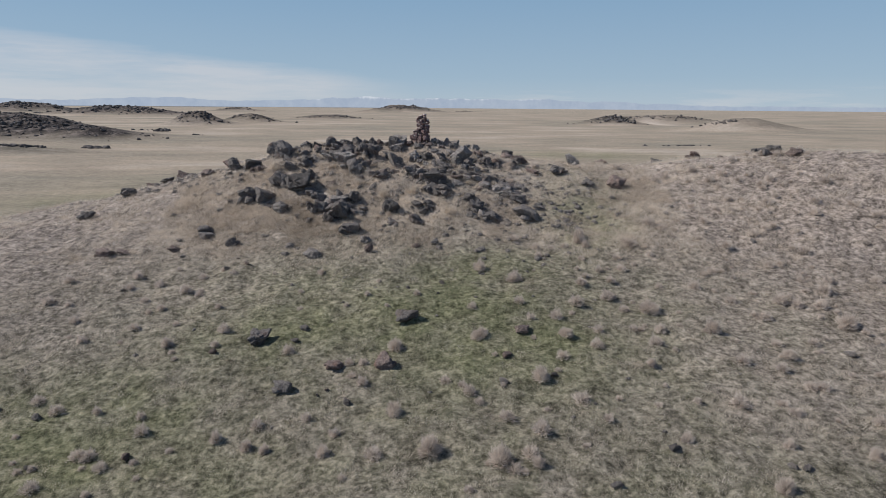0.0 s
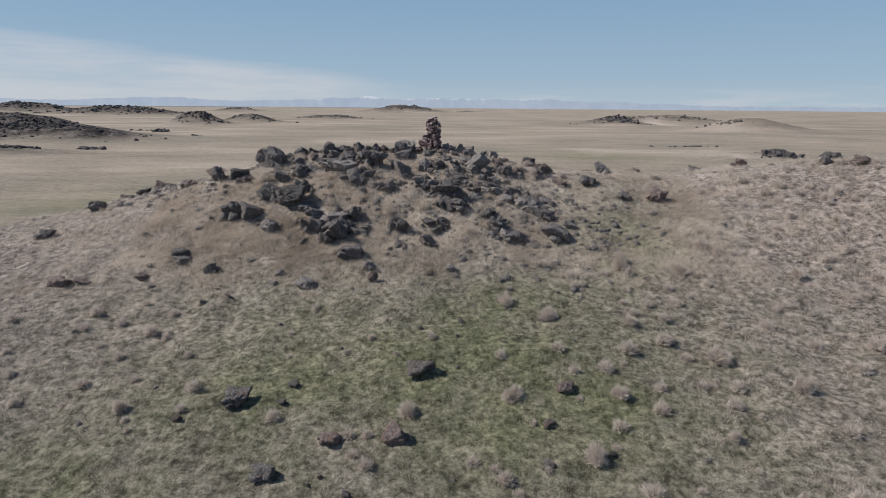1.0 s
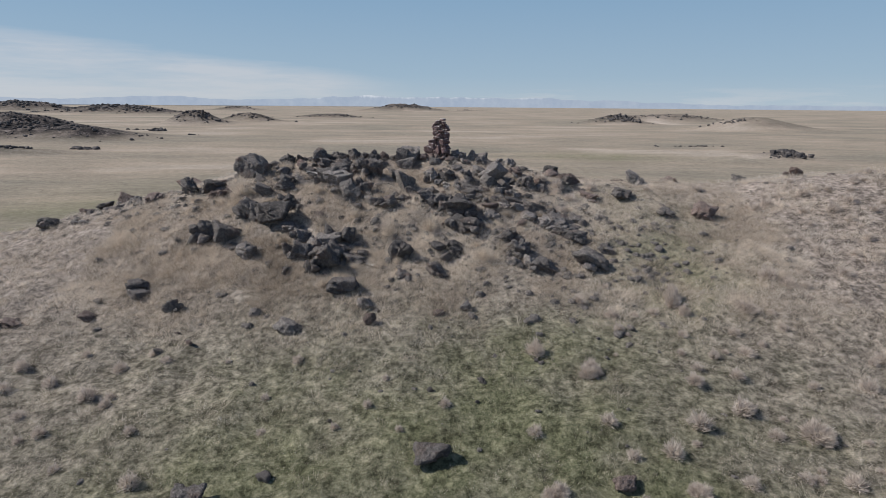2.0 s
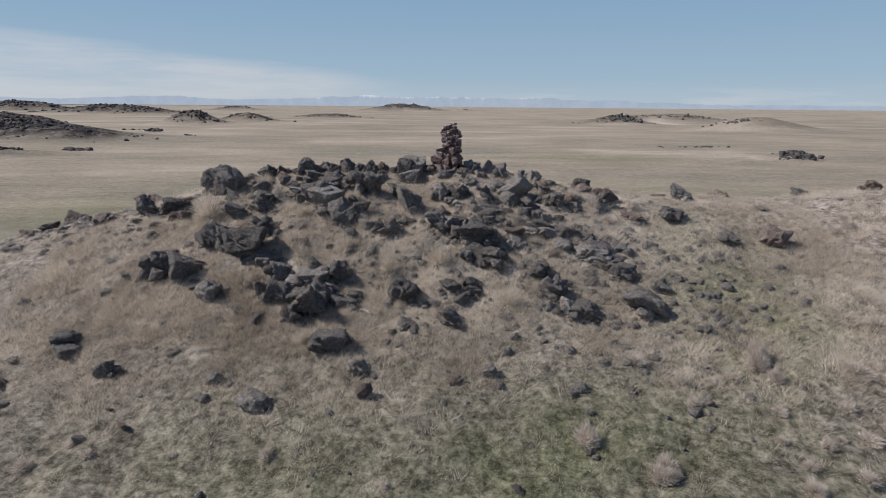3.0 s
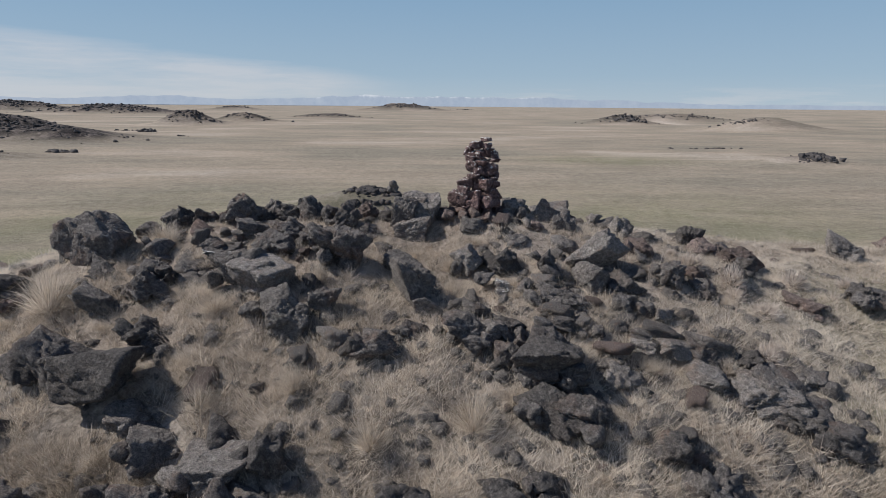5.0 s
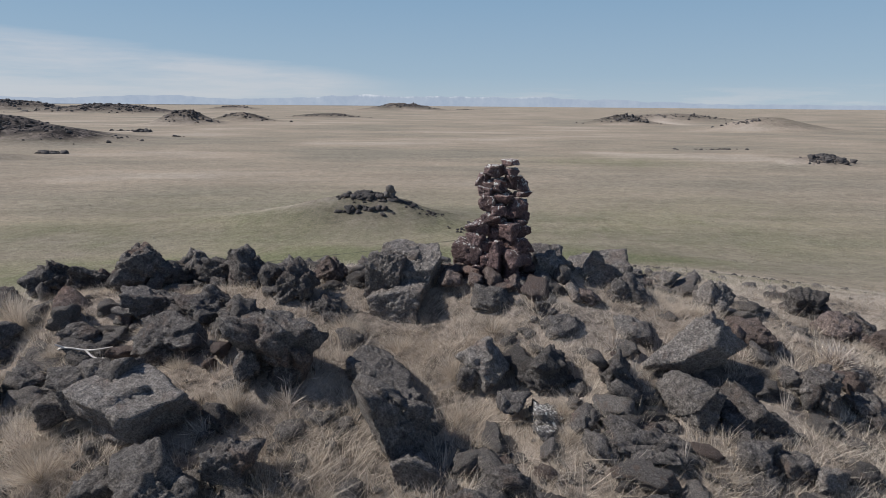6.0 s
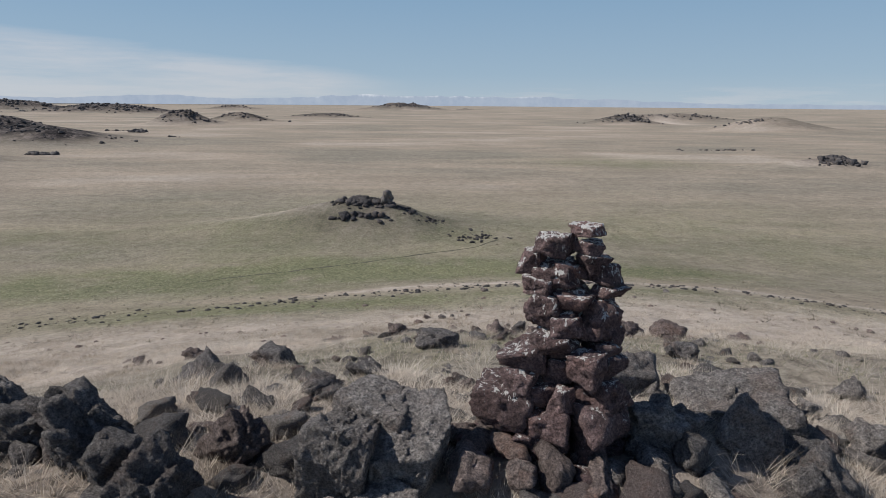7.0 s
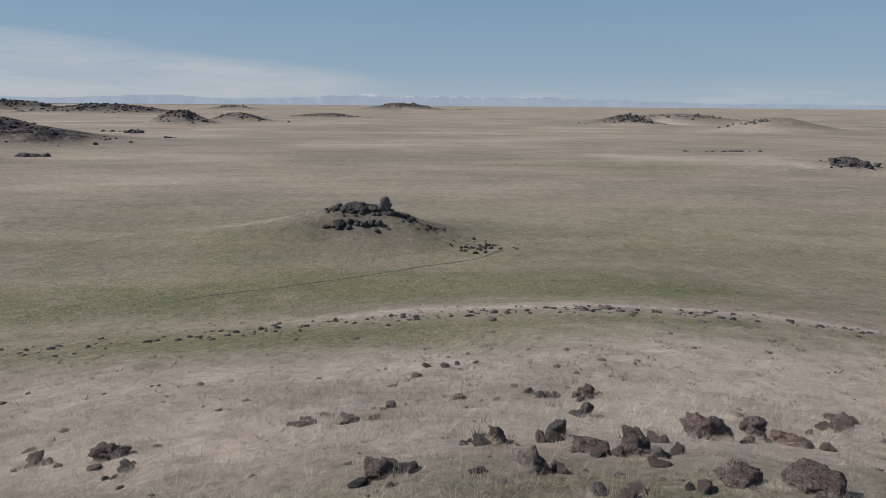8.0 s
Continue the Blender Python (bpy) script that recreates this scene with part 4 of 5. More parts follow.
def mountains():
    az = np.radians(np.linspace(-48, 48, 700))
    r = 4780.0
    deg = np.degrees(az)
    prof = 26 + 62 * np.exp(-((deg + 4) / 13) ** 2) + 40 * np.exp(-((deg + 25) / 4.5) ** 2) + 45 * np.exp(-((deg + 42) / 9) ** 2) + 30 * np.exp(-((deg - 12) / 9) ** 2)
    prof = 0.82 * prof * (0.72 + 0.42 * fbm(deg / 3.2, deg * 0, 90)) + 16 * (fbm(deg / 0.9, deg * 0, 95) - 0.5)
    rows = []
    for k in range(9):
        f = k / 8
        rows.append(np.stack([np.sin(az) * r, np.cos(az) * r + f * 3, -30 + (prof + 30) * f + 9 * (fbm(deg / 0.5, deg * 0 + k * 0.7, 99) - 0.5) * (f > 0.2)], 1))
    n = len(az)
    i = (np.arange(8)[:, None] * n + np.arange(n - 1)[None]).ravel()

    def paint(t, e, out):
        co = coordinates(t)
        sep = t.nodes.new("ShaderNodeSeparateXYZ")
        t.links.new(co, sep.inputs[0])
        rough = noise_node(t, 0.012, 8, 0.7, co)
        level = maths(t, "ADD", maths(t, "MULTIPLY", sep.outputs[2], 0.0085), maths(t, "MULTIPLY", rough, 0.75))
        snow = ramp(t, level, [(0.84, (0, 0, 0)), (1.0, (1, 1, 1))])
        # haze painted in: the rock glows a pale blue by itself
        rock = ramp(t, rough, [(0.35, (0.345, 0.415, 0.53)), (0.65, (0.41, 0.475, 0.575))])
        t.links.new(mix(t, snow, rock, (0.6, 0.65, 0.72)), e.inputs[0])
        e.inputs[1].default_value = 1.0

    me = mesh_from("mountain_backdrop", np.concatenate(rows), np.stack([i, i + 1, i + n + 1, i + n], 1), glow_material("haze_painted_mountains", paint))
    return tagged(new("mountain_backdrop", me), "far mountains with snowy tops, their haze painted pale blue", "mountains", kind="structure")


def clouds():
    az = np.radians(np.linspace(-60, 60, 80))
    zs = np.linspace(-30, 1500, 24)
    r = 4880.0
    a, z = (q.ravel() for q in np.meshgrid(az, zs))
    n = len(az)
    i = (np.arange(len(zs) - 1)[:, None] * n + np.arange(n - 1)[None]).ravel()

    def paint(t, e, out):
        co = coordinates(t)
        sep = t.nodes.new("ShaderNodeSeparateXYZ")
        t.links.new(co, sep.inputs[0])
        squash = t.nodes.new("ShaderNodeMapping")
        squash.inputs["Scale"].default_value = (0.0011, 0.0011, 0.011)
        squash.inputs["Rotation"].default_value = (0, radians(0.8), 0)
        t.links.new(co, squash.inputs["Vector"])
        wisps = noise_node(t, 1.0, 8, 0.62, squash.outputs[0])
        # upper edge of the bank sinks from the west towards the middle
        edge = maths(t, "ADD", maths(t, "ADD", 425.0, maths(t, "MULTIPLY", wisps, 120.0)), maths(t, "MULTIPLY", maths(t, "ADD", sep.outputs[0], 2870.0), -0.107))
        below = maths(t, "MULTIPLY", maths(t, "SUBTRACT", edge, sep.outputs[2]), 1 / 110.0, True)
        west = maths(t, "MULTIPLY", maths(t, "SUBTRACT", -150.0, sep.outputs[0]), 1 / 800.0, True)
        bank = maths(t, "MULTIPLY", below, west)
        form = maths(t, "ADD", 0.72, maths(t, "MULTIPLY", maths(t, "SUBTRACT", wisps, 0.45), 2.2), True)
        cloud = maths(t, "MULTIPLY", maths(t, "MULTIPLY", bank, form, True), 0.88)
        veil = maths(t, "MULTIPLY", maths(t, "SUBTRACT", 1500.0, sep.outputs[2]), 1 / 500.0, True)
        shreds = maths(t, "MULTIPLY", ramp(t, wisps, [(0.5, (0, 0, 0)), (0.62, (1, 1, 1))]), maths(t, "MULTIPLY", maths(t, "SUBTRACT", 190.0, sep.outputs[2]), 1 / 150.0, True))
        white = maths(t, "MAXIMUM", cloud, maths(t, "MULTIPLY", shreds, 0.55))
        alpha = maths(t, "MAXIMUM", white, maths(t, "MULTIPLY", veil, 0.93))
        # sky haze painted as a glowing gradient over nearly the whole sheet
        haze = ramp(t, maths(t, "MULTIPLY", sep.outputs[2], 1 / 900.0), [(0.0, (0.40, 0.49, 0.58)), (0.25, (0.32, 0.44, 0.56)), (1.0, (0.22, 0.365, 0.53))])
        t.links.new(mix(t, white, haze, (0.53, 0.56, 0.615)), e.inputs[0])
        clear = t.nodes.new("ShaderNodeBsdfTransparent")
        blend = t.nodes.new("ShaderNodeMixShader")
        t.links.new(alpha, blend.inputs[0])
        t.links.new(clear.outputs[0], blend.inputs[1])
        t.links.new(e.outputs[0], blend.inputs[2])
        t.links.new(blend.outputs[0], out.inputs[0])

    me = mesh_from("cloud_backdrop", np.stack([np.sin(a) * r, np.cos(a) * r, z], 1), np.stack([i, i + 1, i + n + 1, i + n], 1), glow_material("cloud_and_painted_haze", paint))
    smooth_shade(me)
    return tagged(new("cloud_backdrop", me), "thin pale cloud bank low in a blue sky", "cloud", kind="structure")


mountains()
clouds()


# ---- grass ----
def blades(name, tufts, mat, label, width, seed, lean=0.5, category="grass"):
    """Grass as single bent stems. tufts: rows of x, y, radius, height, stems."""
    rng = np.random.default_rng(seed)
    count = tufts[:, 4].astype(int)
    t = np.repeat(np.arange(len(tufts)), count)
    n = len(t)
    ang, rad = rng.uniform(0, 2 * np.pi, n), np.sqrt(rng.random(n)) * tufts[t, 2]
    dx, dy = np.cos(ang), np.sin(ang)
    x, y = tufts[t, 0] + dx * rad, tufts[t, 1] + dy * rad
    z = land(x, y) - 0.02
    h = tufts[t, 3] * rng.uniform(0.45, 1.1, n)
    out = lean * h * rng.uniform(0.2, 1.3, n)
    wind = 0.1 * h
    tx, ty = x + dx * out + wind + rng.normal(0, 0.2, n) * h, y + dy * out - 0.2 * wind + rng.normal(0, 0.2, n) * h
    turn = rng.uniform(0, np.pi, n)
    w = width * rng.uniform(0.6, 1.3, n) * (0.6 + 0.4 * np.minimum(1, h / 0.25))
    wx, wy = np.cos(turn) * w, np.sin(turn) * w
    v = np.empty((n, 3, 3))
    v[:, 0] = np.stack([x - wx, y - wy, z], 1)
    v[:, 1] = np.stack([x + wx, y + wy, z], 1)
    v[:, 2] = np.stack([tx, ty, z + h], 1)
    me = mesh_from(name, v.reshape(-1, 3), np.arange(3 * n).reshape(-1, 3), mat)
    return tagged(new(name, me), label, category, kind="stuff")


def clear_of_rocks(x, y):
    ok = np.ones(len(x), bool)
    for a, b, r in ROCK_BASES:
        if r > 0.15:
            ok &= (x - a) ** 2 + (y - b) ** 2 > (0.8 * r) ** 2
    return ok


def bunch_spots(rng, n, reach, lo, hi):
    y = lo + (hi - lo) * rng.random(n)
    x = -1 + (2 * rng.random(n) - 1) * np.minimum(0.82 * y + 4, reach)
    k = clear_of_rocks(x, y)
    return x[k], y[k]


def grass_field():
    rng = np.random.default_rng(31)
    # bunch grass: rounded tufts, thick in patches
    x, y = bunch_spots(rng, 26500, 25, 9, 50)
    g, s = greenness(x, y), stoniness(x, y)
    thick = 0.5 * fbm(x / 2.1, y / 2.1, 55) + 0.5 * fbm(x / 0.62, y / 0.62, 56, 2)
    k = rng.random(len(x)) < np.clip(4.2 * (thick - 0.36), 0.05, 1) * (1 - 0.7 * g)
    size = (0.55 + 0.8 * thick[k]) * rng.uniform(0.45, 1.5, k.sum())
    low = 0.5 + 0.5 * smooth(20, 30, y[k])
    tufts = np.stack([x[k], y[k], 0.15 * size, 0.2 * size * low * (1 - 0.25 * g[k]), 25 + 23 * size], 1)
    near = (y[k] > 30) & ((np.abs(x[k] + 1.5) < 8) | (y[k] > 37))
    thin = tufts[near]
    low = (thin[:, 1] > 34.5) & (thin[:, 1] < 44)
    thin = thin[~low | (rng.random(len(thin)) < 0.5)]
    thin[(thin[:, 1] > 34.5) & (thin[:, 1] < 44), 3] *= 0.55
    thin[:, 2] *= 0.8
    blades("summit_bunch_grass", thin, STRAW, "blond bunch grass among the summit rocks", 0.0026, 11, 1.0)
    blades("bunch_grass", tufts[~near], STRAW, "pale straw-coloured tufts of dry bunch grass", 0.0045, 1, 1.15)
    x, y = bunch_spots(rng, 22000, 12, 24, 36.5)
    k = (np.abs(x + 1) < 12) & (rng.random(len(x)) < smooth(23, 29, y + 2.5 * (fbm(x / 2, y / 2, 57) - 0.5))) & (rng.random(len(x)) < 0.3 + 1.1 * fbm(x / 1.1, y / 1.1, 58) ** 2 * 1.6) & (rng.random(len(x)) > 0.8 * greenness(x, y))
    k &= rng.random(len(x)) < np.where(x > 0.5, 0.8, 1.0)
    size = rng.uniform(0.6, 1.3, k.sum()) * (0.6 + 0.8 * fbm(x[k] / 1.6, y[k] / 1.6, 59)) * np.where(y[k] > 32.3, 0.75, 1.0)
    fine = np.stack([x[k], y[k], 0.17 * size, 0.15 * size, 24 + 22 * size], 1)
    top = fine[:, 1] > 31.2
    fine[top, 4] *= 1.6
    fine[top, 2] *= 1.5
    fine[top, 3] *= 1.05
    fine[~top, 3] *= 1.3
    fine[~top, 2] *= 1.4
    fine[~top, 4] *= 1.4
    blades("fine_dry_grass", fine[top], STRAW, "fine dry grass between the summit rocks", 0.003, 7, 1.7)
    blades("long_dry_grass", fine[~top], STRAW, "long pale dry grass between the rocks of the slope", 0.0036, 8, 1.3)
    # grass grown up against the boulders
    feet = [(a, b, r) for a, b, r in ROCK_BASES if r > 0.2 and 22 < b < 50 and -18 < a < 12 and not (-2.0 < a < 0.4 and 33.6 < b < 36)]
    rows = []
    for a, b, r in feet:
        for k in range(int(7 + 16 * r)):
            ang, far = rng.uniform(0, 2 * np.pi), r * rng.uniform(0.75, 1.25)
            rows.append((a + np.cos(ang) * far, b + np.sin(ang) * far * 0.9, 0.1, rng.uniform(0.1, 0.26) * (0.7 if b > 32 else 1.0), 17))
    blades("rock_foot_grass", np.array(rows), STRAW, "pale dry grass grown up against the boulders", 0.0034, 19, 0.7)
    # soft short grass on the lee of the knoll
    x, y = bunch_spots(rng, 19000, 18, 35.5, 60)
    soft = fbm(x / 1.3, y / 1.3, 71)
    k = rng.random(len(x)) < np.clip(3.5 * (soft - 0.3), 0.1, 1)
    size = 0.5 + soft[k]
    lee = np.stack([x[k], y[k], 0.2 * size, (0.1 + 0.09 * rng.random(k.sum())) * size, np.full(k.sum(), 17)], 1)
    blades("lee_grass", lee, LEE_STRAW, "soft short pale grass on the lee slope", 0.0032, 17, 1.3)
    # low thatch between the tufts
    x, y = bunch_spots(rng, 12000, 25, 9, 36)
    g = greenness(x, y)
    k = rng.random(len(x)) < 0.25 + 0.75 * (1 - g)
    tufts = np.stack([x[k], y[k], np.full(k.sum(), 0.22), 0.06 + 0.07 * rng.random(k.sum()), np.full(k.sum(), 9)], 1)
    blades("thatch", tufts, STRAW, "low matted dry grass between the tufts", 0.004, 4, 1.8)
    x, y = bunch_spots(rng, 60000, 24, 9, 44)
    k = greenness(x, y) > 0.12 + 0.7 * rng.random(len(x))
    tufts = np.stack([x[k], y[k], np.full(k.sum(), 0.14), 0.05 + 0.08 * rng.random(k.sum()), np.full(k.sum(), 12)], 1)
    blades("green_grass", tufts, GREEN, "short young green grass in the hollows", 0.0045, 2, 0.8)
    # coarser tufts out on the back slope and the plain
    n = 19000
    d = 50 + 230 * rng.random(n) ** 1.5
    a = rng.uniform(-0.72, 0.72, n)
    x, y = np.sin(a) * d - 2, np.cos(a) * d
    k = fbm(x / 9, y / 9, 66) + 0.3 * rng.random(n) > 0.58
    tufts = np.stack([x[k], y[k], 0.12 + 0.0018 * d[k], 0.08 + 0.1 * rng.random(k.sum()), np.full(k.sum(), 8)], 1)
    blades("steppe_grass", tufts, PLAIN_STRAW, "scattered tufts of dry grass on the plain", 0.016, 3, 1.2)

    n = 5200
    x, y = rng.normal(-4, 26, n), 44 + 80 * rng.random(n) ** 1.3
    k = fbm(x / 5, y / 5, 68) + 0.25 * rng.random(n) > 0.6
    tufts = np.stack([x[k], y[k], rng.uniform(0.04, 0.2, k.sum()) * smooth(36, 60, y[k]) + 0.03, rng.uniform(0.05, 0.16, k.sum()), np.full(k.sum(), 12)], 1)
    blades("dark_tufts", tufts, DARK_TUFT, "scattered dark dead tufts of the vale", 0.016, 23, 1.0)
    # dark tufts strewn over the near slope: dead clumps, and shaded gaps by colour
    x, y = bunch_spots(rng, 4200, 22, 10, 33)
    k = fbm(x / 1.4, y / 1.4, 69) + 0.3 * rng.random(len(x)) > 0.62
    tufts = np.stack([x[k], y[k], rng.uniform(0.05, 0.16, k.sum()), rng.uniform(0.05, 0.15, k.sum()), np.full(k.sum(), 18)], 1)
    blades("dead_clumps_and_gap_shade", tufts, DARK_TUFT, "small dark dead clumps and painted shade gaps in the dry grass", 0.007, 29, 1.0)


grass_field()


# ---- shrubs and tussocks ----
BARK = blade_material("grey_bark", [(0.0, (0.1, 0.085, 0.07)), (0.5, (0.2, 0.175, 0.15)), (1.0, (0.32, 0.29, 0.25))], (1, 1, 1), 0.0)
# x, y, half width, height
WEEDS = [
    (-3.42, 32.32, 0.23, 0.35), (-3.99, 31.00, 0.23, 0.36), (0.41, 31.28, 0.14, 0.50), (1.53, 32.45, 0.18, 0.26), (-4.92, 28.18, 0.34, 0.44),
    (0.21, 32.35, 0.20, 0.42), (2.46, 29.09, 0.32, 0.48), (-3.61, 33.42, 0.16, 0.30), (-2.51, 33.11, 0.10, 0.37), (3.33, 29.16, 0.28, 0.50),
]
SHRUBS_LOW = [
    (2.91, 16.82, 0.39, 0.61), (4.00, 19.11, 0.29, 0.33), (8.95, 19.21, 0.43, 0.64), (6.39, 17.50, 0.27, 0.38), (1.11, 19.00, 0.31, 0.42),
    (7.32, 20.79, 0.54, 0.57), (5.28, 22.47, 0.37, 0.37), (6.24, 21.72, 0.32, 0.33), (-1.53, 18.62, 0.38, 0.50), (1.51, 23.88, 0.38, 0.55),
    (5.91, 25.98, 0.38, 0.68), (8.00, 25.63, 0.55, 0.43), (-0.35, 14.04, 0.45, 0.68), (1.43, 13.63, 0.48, 0.67), (-1.34, 15.50, 0.36, 0.54),
    (-5.96, 14.62, 0.25, 0.44), (-5.09, 14.39, 0.24, 0.43), (-4.58, 14.24, 0.20, 0.36),
]
SHRUBS_HIGH = [
    (-3.05, 14.06, 0.31, 0.41), (6.21, 14.16, 0.28, 0.36), (7.84, 12.45, 0.31, 0.59), (2.33, 13.40, 0.22, 0.40), (8.69, 13.88, 0.25, 0.38),
    (4.07, 19.02, 0.33, 0.41), (5.99, 26.21, 0.34, 0.73), (6.12, 25.54, 0.27, 0.48), (13.74, 19.62, 0.58, 0.62), (10.84, 17.95, 0.36, 0.46),
    (7.49, 20.65, 0.37, 0.48), (1.29, 19.07, 0.33, 0.42), (2.73, 22.91, 0.39, 0.44), (-8.84, 18.59, 0.30, 0.45), (10.58, 13.46, 0.25, 0.47),
]
TUSSOCKS = [
    (-8.59, 31.57, 0.66, 1.36), (-1.45, 29.17, 0.47, 1.11), (-7.55, 33.72, 0.47, 0.74), (-1.75, 32.58, 0.28, 0.56), (-4.00, 29.61, 0.31, 0.74),
    (-2.84, 28.88, 0.39, 0.87), (-5.31, 29.48, 0.37, 0.66), (0.10, 30.27, 0.43, 0.68), (-7.23, 33.42, 0.26, 0.78), (-2.98, 33.09, 0.19, 0.50),
    (-3.98, 31.75, 0.22, 0.78), (-3.10, 33.30, 0.24, 0.47), (-2.41, 33.06, 0.30, 0.41), (0.35, 27.87, 0.37, 0.84), (-10.33, 31.46, 0.42, 0.63),
    (-5.57, 31.07, 0.39, 0.53), (-1.70, 32.02, 0.22, 0.45), (-4.69, 26.61, 0.36, 0.54),
]
TRACK = [(-21.0, 76.7), (-17.3, 79.1), (-15.1, 80.3), (-11.9, 82.3), (-8.6, 84.5), (-3.4, 89.1), (2.0, 92.3), (4.6, 95.6), (12.6, 103.8)]
BRANCH = (-6.0, 32.74)


def spray(seed, count, spread, curl, width):
    """Thin stems fanning out of one root, a unit high and wide."""
    rng = np.random.default_rng(seed)
    up = rng.uniform(spread, 1.0, count)
    a = rng.uniform(0, 2 * np.pi, count)
    out = np.sqrt(np.maximum(0, 1 - up ** 2))
    length = rng.uniform(0.55, 1.0, count)
    tip = np.stack([np.cos(a) * out, np.sin(a) * out, up], 1) * length[:, None]
    foot = tip * rng.uniform(0.0, 0.45, count)[:, None] * np.array([1, 1, 0.6])
    mid = (foot + tip) / 2 + rng.normal(0, 0.07, (count, 3)) + np.array([0, 0, curl])
    side = rng.normal(size=(count, 3))
    side /= np.linalg.norm(side, axis=1)[:, None]
    w = width * rng.uniform(0.6, 1.3, count)[:, None] * side
    v = np.stack([foot - w, foot + w, mid + w * 0.8, mid - w * 0.8, tip], 1).reshape(-1, 3)
    base = 5 * np.arange(count)[:, None]
    return v, np.concatenate([base + np.array([0, 1, 2]), base + np.array([0, 2, 3]), base + np.array([3, 2, 4])])


def dome(seed, count, width):
    """A rounded cushion of fine twig tips, a unit high and wide."""
    rng = np.random.default_rng(seed)
    up = rng.uniform(0.02, 1.0, count)
    a = rng.uniform(0, 2 * np.pi, count)
    out = np.sqrt(1 - up ** 2)
    way = np.stack([np.cos(a) * out, np.sin(a) * out, up], 1)
    lumps = 0.8 + 0.55 * noise3(way * 2.3 + seed, seed)
    tip = way * (lumps * rng.uniform(0.75, 1.08, count))[:, None]
    foot = tip * rng.uniform(0.35, 0.75, count)[:, None] + rng.normal(0, 0.09, (count, 3)) * np.array([1, 1, 0.5])
    side = rng.normal(size=(count, 3))
    side *= width * rng.uniform(0.6, 1.4, count)[:, None] / np.linalg.norm(side, axis=1)[:, None]
    return np.stack([foot - side, foot + side, tip], 1).reshape(-1, 3), np.arange(3 * count).reshape(-1, 3)


SHRUB_MESHES = [mesh_from("twig_cloud", *dome(40 + k, 1700, 0.013), TWIG) for k in range(4)]
STEM_MESHES = [mesh_from("woody_stem", *spray(50 + k, 26, 0.3, 0.0, 0.03), BARK) for k in range(2)]


def shrub(name, x, y, w, h, n, label, group, twigs):
    """A shrub: woody stems at the root and a cloud of twigs."""
    root = new(name)
    root.matrix_world = pose(x, y, ground_z(x, y) - 0.03, 0, 0, 77 * n) @ Matrix.Diagonal((w * 0.95, w * 0.95, h * 1.05, 1))
    for part_name, me, size in (("twig_cloud", twigs, 1.0), ("woody_stem", STEM_MESHES[n % 2], 0.7))[:1 if name == "dead_weed" else 2]:
        ob = new(part_name, me)
        ob.parent = root
        ob.scale = (size, size, size)
    return tagged(root, label, "shrub", group)


for n, (x, y, w, h) in enumerate(SHRUBS_LOW + SHRUBS_HIGH):
    shrub("dry_shrub", x, y, w, h, n, "small pale leafless dry shrub in short grass", "dry shrubs of the slope", SHRUB_MESHES[n % 4])

LOW_MESHES = [mesh_from("twig_cloud", *dome(80 + k, 620, 0.02), TWIG) for k in range(4)]
spot = random.Random(15)
for n in range(360):
    x, y = spot.uniform(2.5, 19), spot.uniform(14, 34)
    if n % 4 == 0:
        x, y = spot.uniform(-15, 3), spot.uniform(12, 24)
    w = 0.16 + 0.26 * spot.random() ** 1.6
    if (x - 6.5) ** 2 + (y - 29.5) ** 2 > 9:
        shrub("dry_shrub", x, y, w, w * spot.uniform(0.9, 1.4), n, "low rounded pale grey dry shrub in straw grass", "low shrubs of the slope", LOW_MESHES[n % 4])

WEED_MESHES = [mesh_from("twig_cloud", *spray(70 + k, 70, 0.1, 0.02, 0.012), TWIG) for k in range(3)]
weed_at = random.Random(33)
for n, (x, y, w, h) in enumerate(WEEDS + [(weed_at.gauss(-1.5, 3.4), weed_at.uniform(29.6, 33.4), weed_at.uniform(0.14, 0.3), weed_at.uniform(0.22, 0.46)) for k in range(44)]):
    shrub("dead_weed", x, y, w, h, n, "bare bleached dead weed among dark rocks", "dead weeds of the knoll", WEED_MESHES[n % 3])

TUSSOCK_MESHES = [mesh_from("grass_tussock", *spray(60 + k, 750, 0.2, 0.06, 0.0036), STRAW) for k in range(3)]
tuft_at = random.Random(44)
SMALL_TUSSOCKS = []
while len(SMALL_TUSSOCKS) < 54:
    a, b, r = tuft_at.choice(ROCK_BASES[:150])
    if 26.5 < b < 34.2 and -12 < a < 5 and r > 0.25:
        SMALL_TUSSOCKS.append((a + tuft_at.uniform(-1.3, 1.3) * r, b - r * tuft_at.uniform(0.7, 1.3), tuft_at.uniform(0.2, 0.36), tuft_at.uniform(0.26, 0.5) * (0.75 if b > 31.5 else 1.0)))
for x, y, w, d, h, kind in BACK + LEE:
    SMALL_TUSSOCKS.append((x + tuft_at.uniform(-1, 1) * w, y - 1.1 * d, 0.24, 0.2))
for n, (x, y, w, h) in enumerate(TUSSOCKS + SMALL_TUSSOCKS):
    ob = new("grass_tussock", TUSSOCK_MESHES[n % 3])
    ob.matrix_world = pose(x, y, ground_z(x, y) - 0.03, 3, 6, 59 * n) @ Matrix.Diagonal((w * 1.25, w * 1.25, h * 0.8, 1))
    tagged(ob, "tall feathery blond grass tussock beside dark rocks", "grass", "tussocks of the knoll")


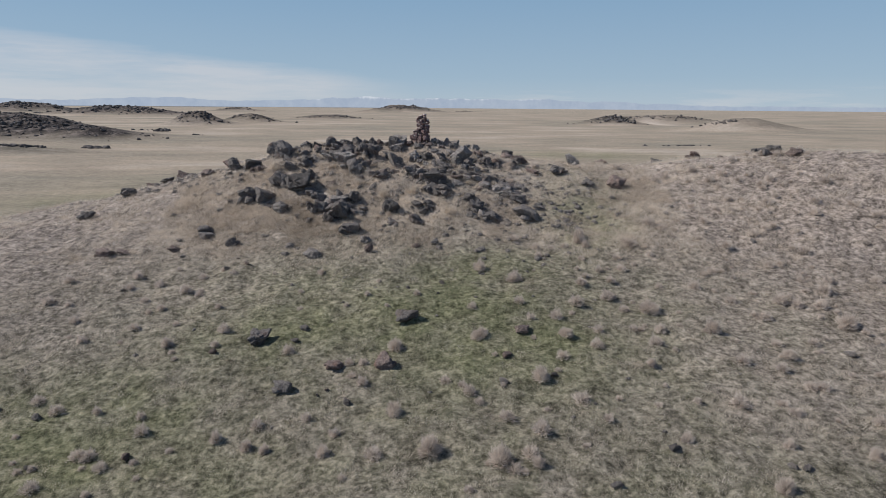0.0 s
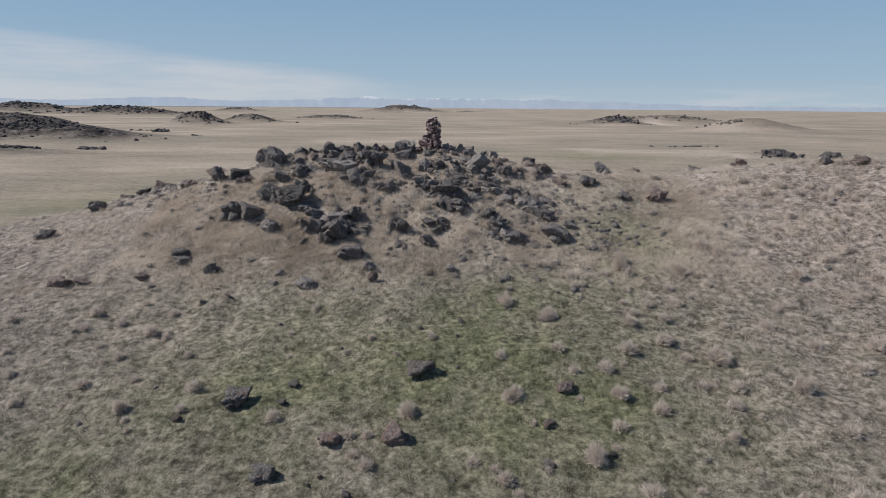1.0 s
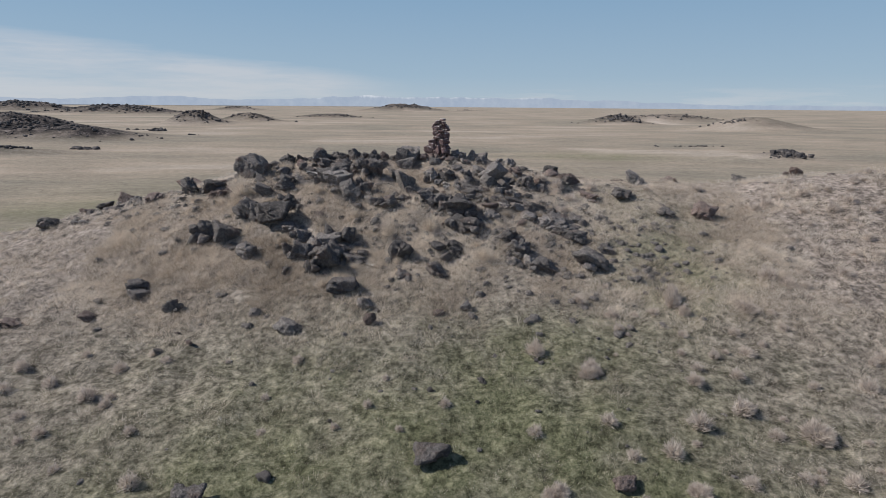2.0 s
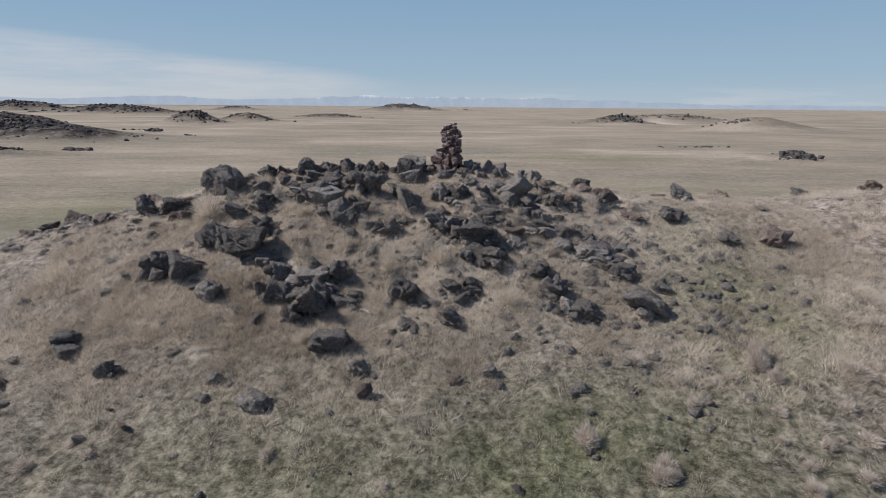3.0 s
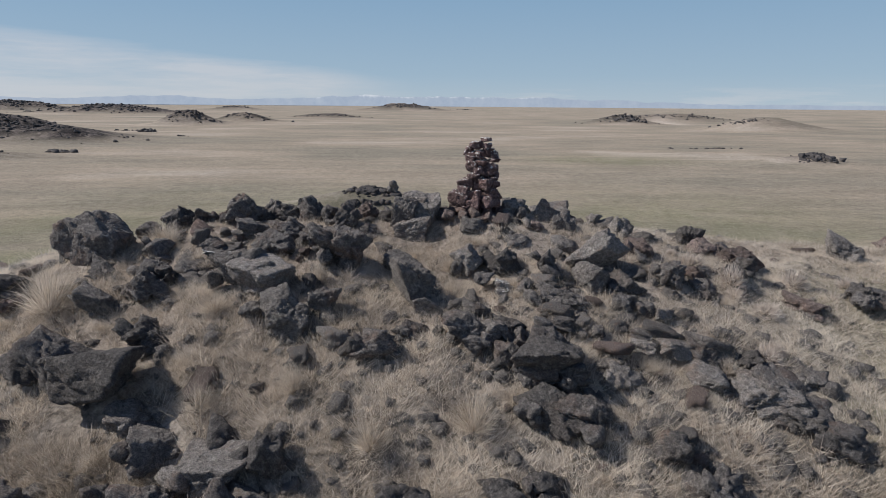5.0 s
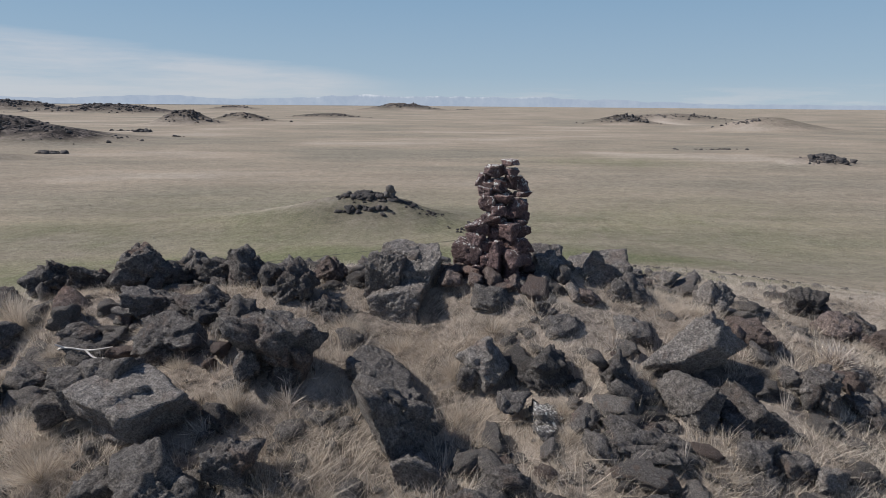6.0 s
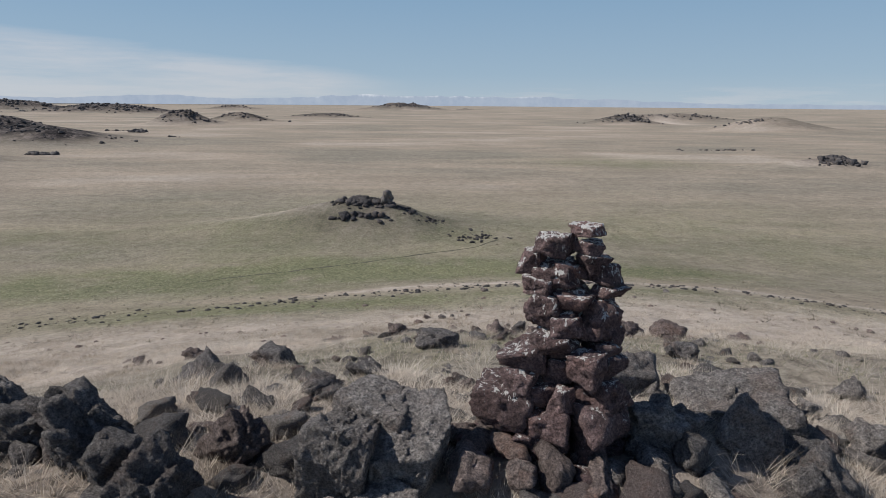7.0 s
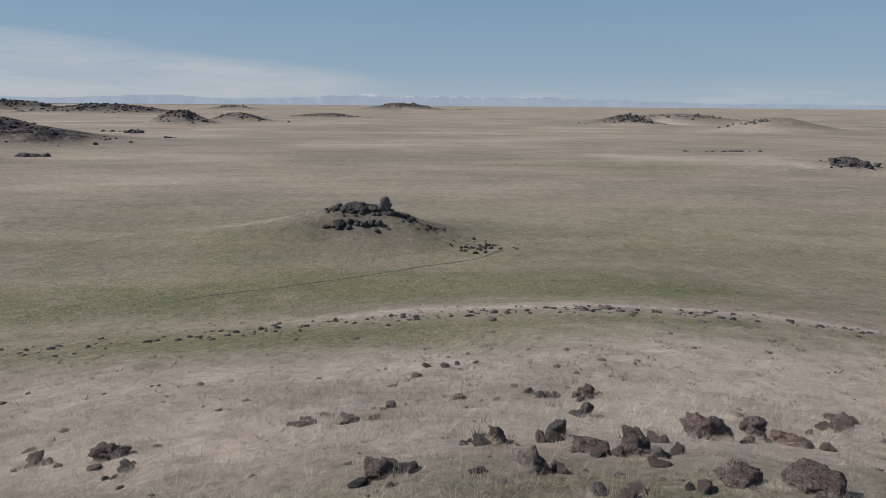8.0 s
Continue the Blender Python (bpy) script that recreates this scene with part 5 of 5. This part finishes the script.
# ---- animal track across the green vale ----
def animal_track():
    path = np.array(TRACK[:-1])
    along = np.linspace(0, len(path) - 1, 160)
    x, y = (np.interp(along, np.arange(len(path)), path[:, k]) for k in (0, 1))
    y = y + 0.5 * (fbm(along * 1.7, along * 0, 12) - 0.5)
    half = np.maximum(0.03, 0.42 * fbm(along * 4, along * 0, 14) - 0.04)
    rows = [np.stack([x, y + s * half, land(x, y + s * half) + 0.035 - 0.03 * abs(s)], 1) for s in (-1, 0, 1)]
    n = len(x)
    i = (np.arange(2)[:, None] * n + np.arange(n - 1)[None]).ravel()
    me = mesh_from("animal_track", np.concatenate(rows), np.stack([i, i + 1, i + n + 1, i + n], 1), SOIL)
    return tagged(new("animal_track", me), "narrow trodden animal track of dark soil", "track", kind="structure")


def soil_material():
    m, t, b = material("dark_trodden_soil")
    co = coordinates(t)
    t.links.new(ramp(t, noise_node(t, 3.0, 6, 0.7, co), [(0.35, (0.045, 0.042, 0.028)), (0.65, (0.12, 0.11, 0.07))]), b.inputs["Base Color"])
    b.inputs["Roughness"].default_value = 1.0
    return m


SOIL = soil_material()
animal_track()


# ---- bleached branch lying on the crest rocks ----
def bleached_stick(name, x, y, lift, turn, size, label):
    curve = bpy.data.curves.new(name, "CURVE")
    curve.dimensions, curve.bevel_depth, curve.bevel_resolution = "3D", 0.013, 2
    for points in (((-0.42, 0.05, 0.0), (-0.3, 0.0, 0.05), (-0.05, 0.02, 0.03), (0.15, -0.03, 0.07), (0.32, 0.0, 0.1)), ((-0.05, 0.02, 0.03), (0.12, -0.05, -0.03), (0.24, -0.06, -0.02)), ((-0.3, 0.0, 0.05), (-0.38, -0.04, 0.1))):
        s = curve.splines.new("BEZIER")
        s.bezier_points.add(len(points) - 1)
        for k, (bp, co) in enumerate(zip(s.bezier_points, points)):
            bp.co, bp.handle_left_type, bp.handle_right_type = [size * c for c in co], "AUTO", "AUTO"
            bp.radius = 1.0 - 0.6 * k / len(points)
    curve.materials.append(WOOD)
    ob = new(name, curve)
    ob.matrix_world = pose(x, y, ground_z(x, y) + lift, 0, 0, turn)
    return tagged(ob, label, "branch")


def wood_material():
    m, t, b = material("bleached_wood")
    t.links.new(ramp(t, noise_node(t, 20, 6, 0.7, coordinates(t)), [(0.35, (0.36, 0.33, 0.3)), (0.65, (0.66, 0.63, 0.59))]), b.inputs["Base Color"])
    b.inputs["Roughness"].default_value = 0.8
    return m


WOOD = wood_material()
bleached_stick("bleached_branch", *BRANCH, 0.2, -8, 1.0, "bleached grey dead branch lying across rocks")
bleached_stick("bleached_stick", -3.27, 27.5, 0.07, -25, 0.5, "short bleached white stick lying in dry grass")
